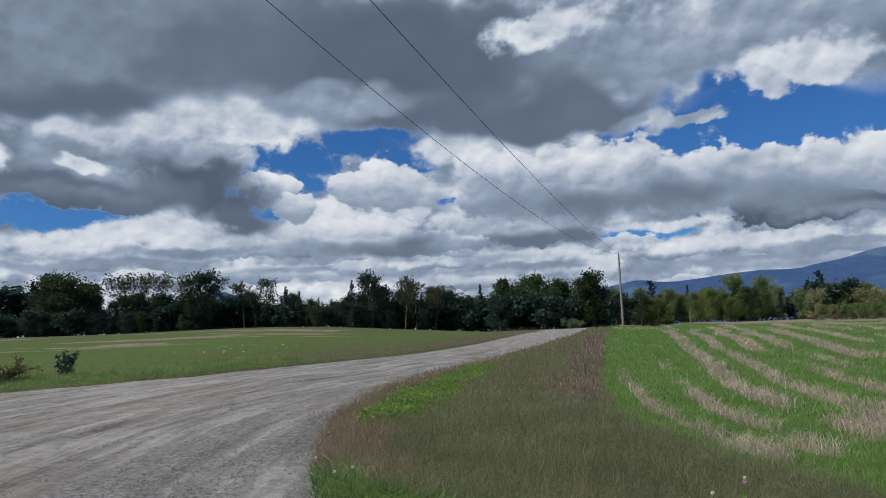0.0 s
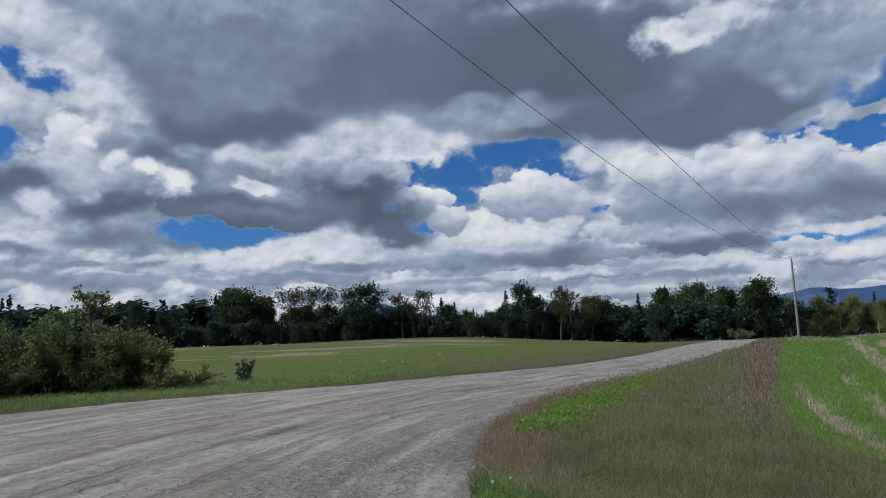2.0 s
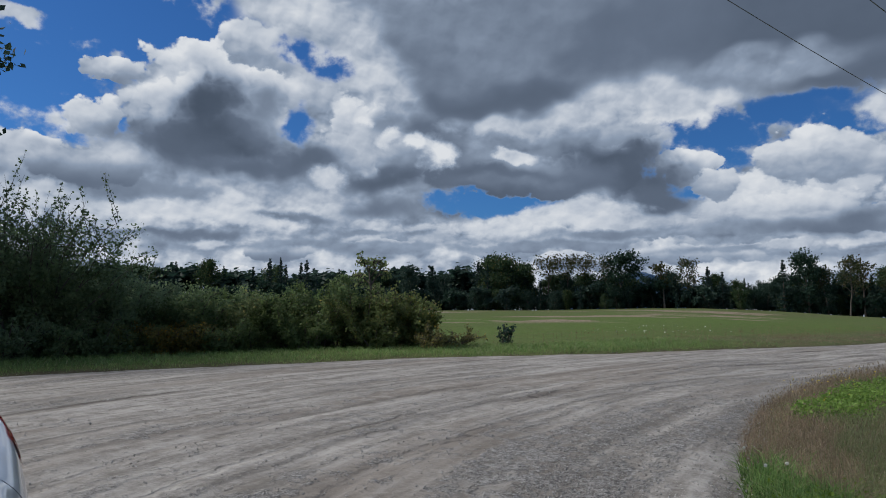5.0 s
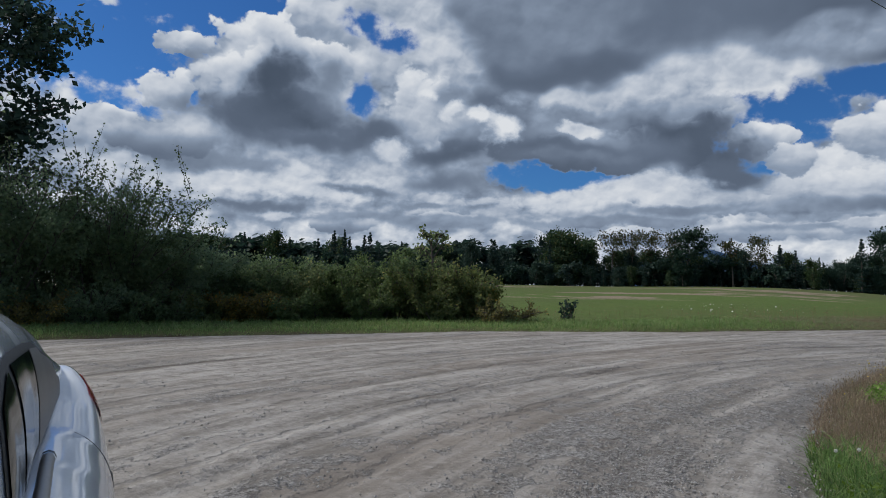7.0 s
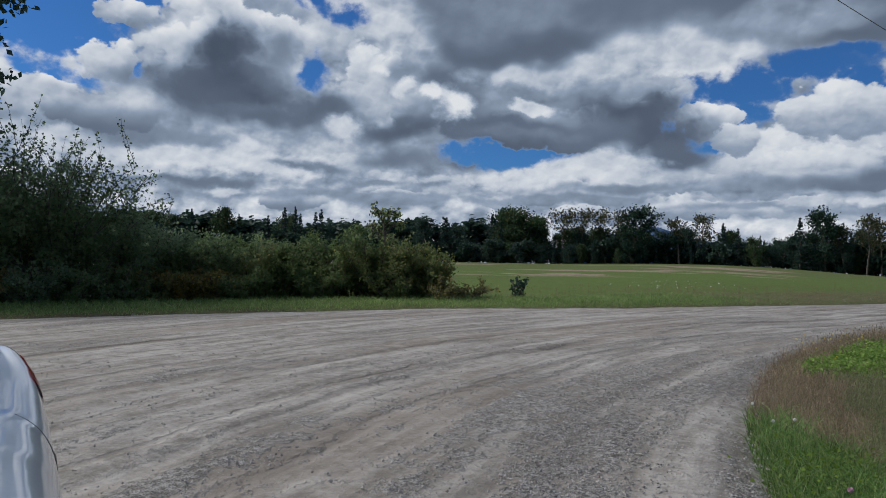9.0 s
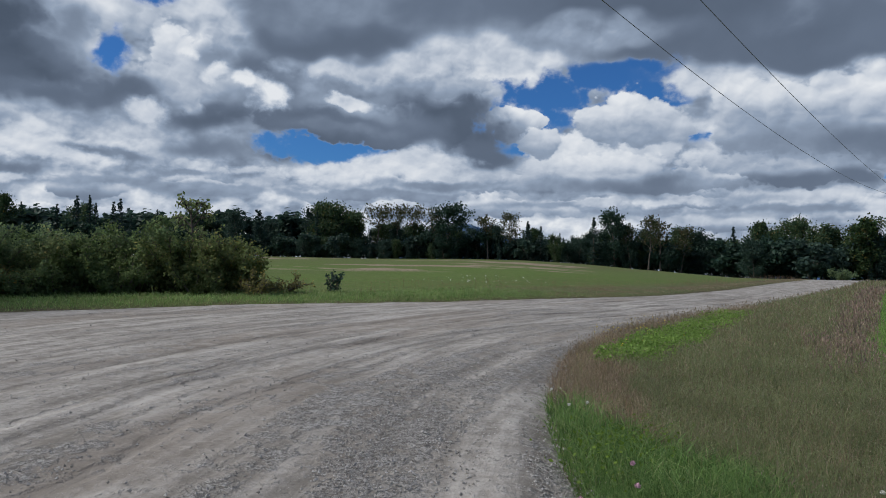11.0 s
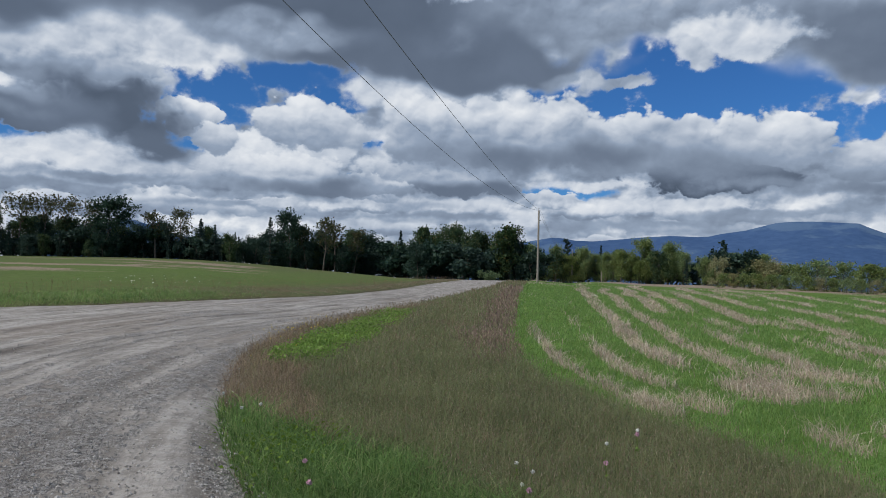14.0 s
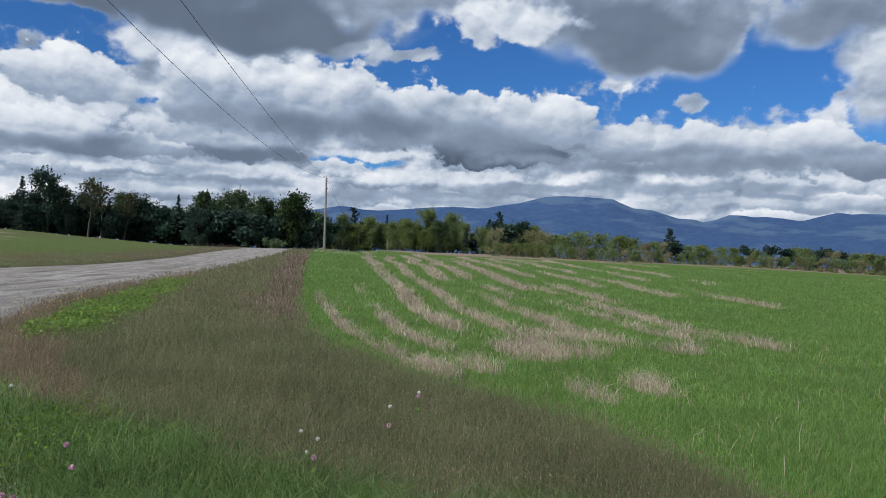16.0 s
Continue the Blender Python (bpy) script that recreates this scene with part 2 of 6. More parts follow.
heap(58.8, 11.0, 4.8, 1.6, 0.62)
heap(38.8, 14.3, 3.4, 2.7, 0.90)
heap(33.3, 13.0, 6.3, 2.6, 0.62)
heap(13.7, 11.5, 2.8, 1.3, 0.82)
heap(22.9, 15.2, 8.4, 3.0, 0.76)
heap(23.4, 11.1, 8.8, 1.7, 0.48)
heap(11.3, 10.1, 2.3, 1.2, 0.84)
shaded(50.9, 15.8, 3.3, 3.3, 0.10)
shaded(49.3, 13.8, 5.0, 2.6, 0.12)
shaded(53.0, 12.9, 3.6, 2.1, 0.22)
shaded(47.3, 16.0, 2.2, 2.5, 0.40)
shaded(57.7, 13.5, 2.3, 1.4, 0.40)
shaded(43.2, 12.2, 3.3, 1.5, 0.24)
shaded(48.0, 11.5, 5.1, 0.9, 0.26)
shaded(61.7, 12.0, 1.8, 0.8, 0.70)
shaded(39.0, 14.0, 2.7, 2.0, 0.66)
end_band()
begin_band()
shaded(37.5, 15.8, 2.7, 1.1, 0.42)
shaded(33.8, 15.0, 2.7, 1.5, 0.30)
shaded(31.5, 13.5, 3.2, 1.8, 0.22)
shaded(37.0, 11.0, 4.1, 1.0, 0.20)
shaded(28.8, 11.1, 5.8, 1.2, 0.17)
shaded(31.1, 8.8, 2.7, 0.6, 0.28)
shaded(36.9, 8.8, 4.9, 0.6, 0.36)
shaded(19.1, 12.0, 4.1, 1.8, 0.12)
shaded(15.3, 10.1, 2.7, 1.6, 0.17)
shaded(23.5, 10.2, 4.8, 1.0, 0.22)
shaded(20.0, 9.5, 2.6, 0.8, 0.50)
shaded(25.6, 14.2, 3.6, 1.0, 0.52)
shaded(15.4, 9.3, 3.3, 1.1, 0.26)
shaded(17.6, 11.2, 3.3, 1.7, 0.17)
shaded(15.1, 9.1, 2.5, 1.1, 0.24)
shaded(22.8, 10.9, 4.3, 1.2, 0.32)
shaded(28.0, 11.0, 5.3, 0.7, 0.36)
shaded(22.8, 14.7, 3.5, 1.1, 0.62)
shaded(29.8, 13.5, 3.1, 1.5, 0.52)
shaded(6.5, 6.8, 5.8, 0.7, 0.40)
shaded(2.0, 7.1, 3.1, 1.0, 0.34)
shaded(-10.6, 7.1, 2.6, 0.8, 0.32)
shaded(0.9, 10.4, 1.8, 1.0, 0.55)
shaded(-4.4, 7.7, 3.6, 0.4, 0.60)
end_band()
begin_band()
shaded(3.9, 6.4, 3.9, 0.7, 0.34)
shaded(-7.3, 6.9, 4.6, 0.9, 0.30)
shaded(2.2, 10.7, 1.8, 1.0, 0.60)
shaded(-3.1, 10.9, 2.8, 0.8, 0.60)
shaded(-6.8, 9.7, 4.1, 1.3, 0.45)
shaded(-11.9, 9.2, 4.7, 1.3, 0.34)
shaded(-18.5, 9.7, 5.8, 1.6, 0.33)
shaded(-26.6, 8.6, 5.3, 1.7, 0.40)
shaded(-30.6, 7.3, 7.0, 0.7, 0.42)
shaded(-15.4, 11.1, 4.0, 0.9, 0.55)
shaded(-22.9, 11.6, 3.1, 1.0, 0.58)
shaded(-34.5, 9.2, 1.7, 0.9, 0.60)
shaded(-42.8, 7.8, 3.6, 0.7, 0.50)
shaded(-45.9, 6.9, 7.6, 0.6, 0.42)
shaded(-51.3, 7.7, 3.1, 0.8, 0.48)
shaded(-40.0, 7.6, 3.3, 0.5, 0.45)
lit_patch(33.1, 12.8, 1.4, 1.2, 0.97)
lit_patch(34.5, 13.7, 0.9, 0.8, 0.90)
lit_patch(27.0, 12.7, 1.3, 0.4, 0.92)
lit_patch(37.4, 14.5, 1.1, 0.9, 0.92)
lit_patch(39.7, 16.0, 1.0, 0.7, 0.90)
lit_patch(15.0, 15.5, 2.1, 0.6, 0.86)
lit_patch(23.3, 17.6, 4.9, 1.5, 0.72)
lit_patch(41.4, 11.1, 1.2, 0.8, 0.80)
end_band()
begin_band()
lit_patch(26.6, 12.5, 1.3, 0.3, 0.86)
lit_patch(22.1, 16.8, 4.8, 1.4, 0.80)
lit_patch(18.0, 17.9, 4.6, 1.6, 0.78)
lit_patch(13.3, 16.6, 3.9, 1.2, 0.76)
lit_patch(7.0, 17.3, 5.4, 0.9, 0.66)
lit_patch(25.9, 15.5, 4.5, 0.9, 0.72)
lit_patch(21.6, 8.8, 3.9, 0.7, 0.84)
lit_patch(-4.3, 15.0, 5.4, 1.0, 0.80)
lit_patch(-1.1, 14.5, 2.3, 1.1, 0.80)
grey_sheet(29.5, 20.8, 10.3, 4.2, 0.25)
grey_sheet(26.8, 17.9, 5.0, 1.9, 0.21)
grey_sheet(35.7, 24.2, 7.4, 3.6, 0.40)
grey_sheet(42.8, 22.3, 5.2, 2.7, 0.66)
grey_sheet(40.7, 19.3, 4.9, 2.0, 0.72)
grey_sheet(45.6, 23.8, 3.4, 1.9, 0.74)
grey_sheet(19.2, 24.6, 13.9, 4.5, 0.32)
grey_sheet(8.2, 21.8, 12.4, 4.5, 0.26)
grey_sheet(-0.7, 17.9, 9.3, 2.0, 0.26)
grey_sheet(-7.9, 16.0, 4.7, 1.3, 0.25)
grey_sheet(16.1, 19.9, 9.2, 2.1, 0.34)
grey_sheet(0.2, 22.9, 10.8, 2.7, 0.27)
grey_sheet(33.1, 26.8, 13.3, 2.0, 0.46)
grey_sheet(27.4, 17.5, 6.2, 1.5, 0.17)
grey_sheet(28.6, 20.8, 7.2, 2.6, 0.36)
end_band()
begin_band()
grey_sheet(19.6, 20.2, 4.9, 1.4, 0.26)
grey_sheet(12.3, 21.8, 11.0, 2.4, 0.24)
grey_sheet(0.5, 21.0, 11.4, 4.6, 0.15)
grey_sheet(-10.3, 16.5, 7.5, 1.9, 0.14)
grey_sheet(-7.5, 15.2, 2.7, 0.9, 0.22)
grey_sheet(7.9, 18.2, 6.3, 1.1, 0.45)
grey_sheet(-14.1, 19.9, 7.4, 2.5, 0.34)
grey_sheet(-23.4, 20.9, 10.5, 2.7, 0.48)
grey_sheet(-19.2, 20.0, 4.1, 1.6, 0.48)
grey_sheet(-30.0, 19.1, 5.2, 2.2, 0.42)
grey_sheet(-7.0, 16.5, 8.2, 2.1, 0.20)
grey_sheet(-12.6, 16.2, 3.5, 1.5, 0.24)
grey_sheet(-16.1, 15.4, 2.2, 0.7, 0.40)
grey_sheet(-38.1, 16.9, 7.1, 2.8, 0.27)
grey_sheet(-39.8, 14.4, 4.9, 1.5, 0.27)
grey_sheet(-43.3, 16.2, 2.4, 1.9, 0.36)
grey_sheet(-50.1, 16.7, 5.0, 1.7, 0.34)
grey_sheet(-53.6, 12.3, 1.7, 2.9, 0.62)
lit_patch(-7.5, 22.5, 3.9, 1.4, 0.88)
lit_patch(-10.7, 23.1, 2.7, 1.2, 0.75)
lit_patch(-30.1, 17.2, 3.1, 0.7, 0.80)
lit_patch(-25.9, 16.5, 1.2, 0.7, 0.66)
lit_patch(-20.3, 15.0, 1.8, 0.4, 0.55)
lit_patch(-17.4, 15.3, 1.3, 1.0, 0.62)
end_band()
begin_band()
lit_patch(-27.6, 18.0, 4.0, 1.2, 0.84)
lit_patch(-24.5, 16.9, 1.3, 0.7, 0.70)
lit_patch(63.9, 20.4, 1.7, 0.7, 0.70)
lit_patch(-41.7, 11.1, 1.0, 0.6, 0.60)
hole(44.1, 20.6, 2.0, 0.9)
hole(41.2, 19.4, 1.7, 0.9)
hole(43.8, 15.0, 1.1, 1.5)
hole(3.5, 15.5, 2.7, 0.6)
hole(10.7, 13.4, 2.6, 1.1)
end_band()

# beyond those, open sky and cloud alternate by chance
chance, _ = wt.noise(row_place, 0.05, 3.0, 0.5, "2D")
aside = wt.math("MAXIMUM", wt.ramp(el, 27.0, 36.0), wt.ramp(wt.math("ABSOLUTE", wt.math("SUBTRACT", az, 7.0)), 66.0, 80.0))
cover_share = wt.mixf(aside, cover_share, wt.ramp(chance, 0.60, 0.50))
tone = wt.mixf(aside, tone, wt.ramp(chance, 0.34, 0.60, 0.15, 0.75))
# puffs stand out on lit cloud, the undersides are smoother
gentle = wt.ramp(tone, 0.22, 0.66, 0.05, 1.0)
tone = wt.math("ADD", tone, wt.math("MULTIPLY", wt.math("ADD", wt.math("MULTIPLY", relief, wt.ramp(el, 4.0, 11.0, 0.18, 0.30)), wt.math("MULTIPLY", wt.math("SUBTRACT", wisps, 0.5), 0.10)), gentle))
tone = wt.math("ADD", tone, wt.math("MULTIPLY", wt.math("SUBTRACT", soft, 0.5), wt.math("MULTIPLY_ADD", gentle, 0.30, 0.05)))
tone = wt.math("ADD", tone, wt.ramp(cover_share, 0.98, 0.35, 0.0, 0.14))


def cloud_colour(value):
    """From a cloud's shaded underside to its sunlit head."""
    n = wt.node("ShaderNodeValToRGB")
    wt.put(n.inputs[0], value)
    stops = n.color_ramp.elements
    stops[0].position, stops[0].color = 0.0, (0.058, 0.080, 0.118, 1)
    stops[1].position, stops[1].color = 1.0, (0.760, 0.790, 0.83, 1)
    for at, col in ((0.25, (0.129, 0.167, 0.235, 1)), (0.50, (0.280, 0.348, 0.458, 1)), (0.75, (0.530, 0.585, 0.67, 1))):
        stops.new(at).color = col
    return n.outputs[0]


skyblue = wt.vmath("MULTIPLY", sky.outputs[0], (0.0205, 0.047, 0.083))
heaven = wt.mix(wt.ramp(cover_share, 0.02, 0.95), skyblue, cloud_colour(tone))
bg = wt.node("ShaderNodeBackground")
wt.put(bg.inputs[0], heaven)
bg.inputs[1].default_value = 1.0
wt.links.new(bg.outputs[0], wt.node("ShaderNodeOutputWorld").inputs[0])

sun = new("sun", bpy.data.lights.new("sun", "SUN"))
sun.data.energy, sun.data.angle, sun.data.color = 3.2, radians(14.0), (1.0, 0.97, 0.92)
sa, se = radians(SUN_AZ), radians(SUN_EL)
sun.matrix_world = look((-math.sin(sa) * math.cos(se) * 60, math.cos(sa) * math.cos(se) * 60, math.sin(se) * 60), (0, 0, 0))

# ================= materials =================
def material(name):
    m = bpy.data.materials.new(name)
    m.use_nodes = True
    m.node_tree.nodes.clear()
    net = Net(m.node_tree)
    return m, net


def finish(net, shader, bump=None):
    out = net.node("ShaderNodeOutputMaterial")
    net.links.new(shader, out.inputs[0])


def bsdf(net, color, rough=0.8, metal=0.0, normal=None, coat=0.0, spec=0.3):
    b = net.node("ShaderNodeBsdfPrincipled")
    net.put(b.inputs["Base Color"], (*color, 1.0) if isinstance(color, tuple) else color)
    net.put(b.inputs["Roughness"], rough)
    net.put(b.inputs["Metallic"], metal)
    b.inputs["Specular IOR Level"].default_value = spec
    b.inputs["Coat Weight"].default_value = coat
    if normal is not None:
        net.links.new(normal, b.inputs["Normal"])
    return b.outputs[0]


def bump(net, height, strength=0.4, distance=0.02):
    n = net.node("ShaderNodeBump")
    n.inputs["Strength"].default_value, n.inputs["Distance"].default_value = strength, distance
    net.links.new(height, n.inputs["Height"])
    return n.outputs[0]


def leaf_material(name, dark, light, spot=None, through_amount=0.35, rough=0.55):
    """Leaves and blades: colour varies from piece to piece and from plant to plant, and some light comes through."""
    m, net = material(name)
    island = net.node("ShaderNodeNewGeometry").outputs["Random Per Island"]
    plant = net.node("ShaderNodeObjectInfo").outputs["Random"]
    col = net.mix(island, dark, light)
    if spot:
        col = net.mix(net.ramp(island, 0.86, 0.98), col, spot)
    pos = net.node("ShaderNodeTexCoord").outputs["Object"]
    patch, _ = net.noise(pos, 0.9, 2.0)
    hsv = net.node("ShaderNodeHueSaturation")
    net.put(hsv.inputs["Hue"], net.math("MULTIPLY_ADD", plant, 0.024, 0.484))
    net.put(hsv.inputs["Saturation"], net.math("MULTIPLY_ADD", plant, -0.25, 1.08))
    net.put(hsv.inputs["Value"], net.math("ADD", net.math("MULTIPLY_ADD", patch, 0.9, 0.40), net.math("MULTIPLY", plant, 0.3)))
    net.put(hsv.inputs["Color"], col)
    d = bsdf(net, hsv.outputs[0], rough, spec=0.25)
    tr = net.node("ShaderNodeBsdfTranslucent")
    net.put(tr.inputs[0], hsv.outputs[0])
    mx = net.node("ShaderNodeMixShader")
    mx.inputs[0].default_value = through_amount
    net.links.new(d, mx.inputs[1]), net.links.new(tr.outputs[0], mx.inputs[2])
    finish(net, mx.outputs[0])
    return m


# LEAF_OAK, LEAF_DARK and NEEDLE are cooled: blue distance haze put into the leaf colour
LEAF_OAK = leaf_material("leaf_green", (0.030, 0.068, 0.032), (0.078, 0.132, 0.052), (0.13, 0.12, 0.035))
LEAF_DARK = leaf_material("leaf_dark_green", (0.022, 0.052, 0.042), (0.044, 0.086, 0.056), None)
LEAF_SPARSE = leaf_material("leaf_sparse", (0.040, 0.055, 0.020), (0.085, 0.095, 0.035), (0.16, 0.10, 0.05))
NEEDLE = leaf_material("needles", (0.018, 0.044, 0.040), (0.036, 0.074, 0.056), None, 0.25)
# sunlight on the far field's trees is put into this paler leaf colour
LEAF_SUNLIT = leaf_material("leaf_sunlit_green", (0.10, 0.170, 0.055), (0.24, 0.320, 0.11), (0.34, 0.33, 0.11), 0.45)
LEAF_TAN = leaf_material("leaf_tan", (0.19, 0.20, 0.08), (0.34, 0.33, 0.16), (0.34, 0.24, 0.12), 0.4)
LEAF_BUSH = leaf_material("leaf_bush", (0.105, 0.170, 0.070), (0.155, 0.220, 0.092), (0.19, 0.23, 0.09), 0.6)
# paler than LEAF_BUSH: lifts the tall shrubs' own shade through the leaf colour
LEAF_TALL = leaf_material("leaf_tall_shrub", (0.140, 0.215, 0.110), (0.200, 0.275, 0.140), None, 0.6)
LEAF_BUSH_YELLOW = leaf_material("leaf_bush_yellow", (0.140, 0.195, 0.070), (0.205, 0.250, 0.095), (0.32, 0.29, 0.09), 0.6)
LEAF_GOLD = leaf_material("leaf_goldenrod", (0.13, 0.14, 0.05), (0.26, 0.22, 0.07), (0.42, 0.30, 0.05), 0.45)
GRASS_VERGE = leaf_material("grass_verge", (0.150, 0.183, 0.075), (0.270, 0.293, 0.130), (0.36, 0.30, 0.19), 0.5)
GRASS_BROWN = leaf_material("grass_russet", (0.19, 0.13, 0.085), (0.40, 0.29, 0.20), (0.26, 0.25, 0.11), 0.4)
GRASS_SEED = leaf_material("grass_seed_heads", (0.22, 0.18, 0.11), (0.42, 0.36, 0.25), (0.50, 0.45, 0.32), 0.4)
GRASS_GREEN = leaf_material("grass_green", (0.060, 0.130, 0.024), (0.235, 0.39, 0.095), (0.36, 0.38, 0.16), 0.5)
GRASS_FIELD = leaf_material("grass_field", (0.120, 0.235, 0.032), (0.235, 0.395, 0.065), (0.32, 0.38, 0.12), 0.55)
GRASS_SIDE = leaf_material("grass_roadside", (0.14, 0.25, 0.07), (0.26, 0.38, 0.12), (0.36, 0.38, 0.18), 0.5)
CLOVER = leaf_material("clover_leaf", (0.12, 0.22, 0.030), (0.24, 0.38, 0.060), None, 0.5)
DOCK_RED = leaf_material("dock_red", (0.17, 0.105, 0.080), (0.32, 0.21, 0.165), (0.38, 0.30, 0.20), 0.35)
STRAW = leaf_material("straw", (0.44, 0.375, 0.28), (0.70, 0.62, 0.48), (0.80, 0.74, 0.61), 0.25)


def plain(name, col, rough=0.6, metal=0.0, grain=0.12, scale=6.0, coat=0.0, spec=0.4):
    m, net = material(name)
    pos = net.node("ShaderNodeTexCoord").outputs["Object"]
    a, _ = net.noise(pos, scale, 5.0)
    b, _ = net.noise(pos, scale * 9, 3.0)
    f = net.math("ADD", net.math("MULTIPLY", a, 0.7), net.math("MULTIPLY", b, 0.3))
    lo, hi = tuple(c * (1 - 2.2 * grain) for c in col), tuple(min(1.0, c * (1 + 2.2 * grain)) for c in col)
    c = net.mix(net.ramp(f, 0.3, 0.7), lo, hi)
    finish(net, bsdf(net, c, net.math("MULTIPLY_ADD", f, 0.2 * rough, 0.9 * rough), metal, bump(net, f, 0.25, 0.004), coat, spec))
    return m


BARK = plain("bark", (0.10, 0.085, 0.07), 0.9, 0, 0.25, 8)
PETAL_PINK = plain("petal_pink", (0.60, 0.36, 0.45), 0.8, 0, 0.15, 90)
PETAL_WHITE = plain("petal_white", (0.75, 0.75, 0.70), 0.8, 0, 0.08, 60)
PETAL_YELLOW = plain("petal_yellow", (0.62, 0.48, 0.05), 0.8, 0, 0.1, 60)


def stone_material():
    m, net = material("stone")
    island = net.node("ShaderNodeNewGeometry").outputs["Random Per Island"]
    pos = net.node("ShaderNodeTexCoord").outputs["Object"]
    n, _ = net.noise(pos, 60.0, 3.0)
    c = net.mix(island, (0.18, 0.168, 0.155), (0.44, 0.43, 0.415))
    c = net.mix(net.ramp(n, 0.35, 0.7, 0.0, 0.4), c, (0.30, 0.27, 0.24))
    finish(net, bsdf(net, c, 0.85, 0, None, spec=0.25))
    return m


STONE = stone_material()


def pole_wood():
    m, net = material("weathered_pole_wood")
    pos = net.node("ShaderNodeTexCoord").outputs["Object"]
    mp = net.vmath("MULTIPLY", pos, (14.0, 14.0, 0.8))
    a, _ = net.noise(mp, 1.6, 6.0, 0.6)
    b, _ = net.noise(pos, 0.5, 2.0)
    c = net.mix(net.ramp(a, 0.3, 0.7), (0.17, 0.15, 0.13), (0.36, 0.33, 0.29))
    c = net.mix(net.ramp(b, 0.45, 0.7, 0.0, 0.5), c, (0.24, 0.19, 0.15))
    finish(net, bsdf(net, c, 0.85, 0, bump(net, a, 0.5, 0.01)))
    return m


POLE = pole_wood()
METAL = plain("galvanised_metal", (0.35, 0.36, 0.37), 0.5, 0.8, 0.1, 20)
WIRE = plain("wire", (0.13, 0.13, 0.14), 0.6, 0.3, 0.1, 3)
CERAMIC = plain("insulator_ceramic", (0.35, 0.36, 0.38), 0.25, 0, 0.05, 20)


def ground_material():
    m, net = material("meadow_soil")
    pos = net.node("ShaderNodeTexCoord").outputs["Object"]
    at = net.node("ShaderNodeVertexColor", layer_name="cover")
    s = net.node("ShaderNodeSeparateColor")
    net.links.new(at.outputs[0], s.inputs[0])
    verge, straw, green = s.outputs[0], s.outputs[1], s.outputs[2]
    n1, _ = net.noise(pos, 0.35, 6.0, 0.6)
    n2, _ = net.noise(pos, 3.0, 6.0, 0.65)
    n3, _ = net.noise(pos, 22.0, 4.0, 0.6)
    mid = net.math("ADD", net.math("MULTIPLY", n2, 0.6), net.math("MULTIPLY", n3, 0.4))
    soil = net.mix(net.ramp(mid, 0.3, 0.7), (0.055, 0.042, 0.030), (0.12, 0.095, 0.065))
    gr = net.mix(net.ramp(mid, 0.32, 0.68), (0.060, 0.112, 0.020), (0.125, 0.205, 0.040))
    gr = net.mix(net.ramp(n1, 0.4, 0.7, 0.0, 0.45), gr, (0.11, 0.165, 0.045))
    # verge ground is dark: shade between the blades is put into its colour
    vg = net.mix(net.ramp(mid, 0.3, 0.7), (0.060, 0.072, 0.030), (0.150, 0.165, 0.075))
    vg = net.mix(net.ramp(n1, 0.42, 0.62, 0.0, 0.6), vg, (0.125, 0.088, 0.056))
    st = net.mix(net.ramp(mid, 0.3, 0.7), (0.150, 0.115, 0.085), (0.36, 0.285, 0.215))
    c = net.mix(green, soil, gr)
    c = net.mix(verge, c, vg)
    sf = net.math("ADD", straw, net.math("MULTIPLY", net.math("SUBTRACT", mid, 0.5), 1.1))
    c = net.mix(net.math("MULTIPLY", net.ramp(sf, 0.30, 0.62), net.ramp(straw, 0.02, 0.2)), c, st)
    finish(net, bsdf(net, c, 0.95, 0, bump(net, mid, 0.7, 0.06), spec=0.1))
    return m


GROUND = ground_material()


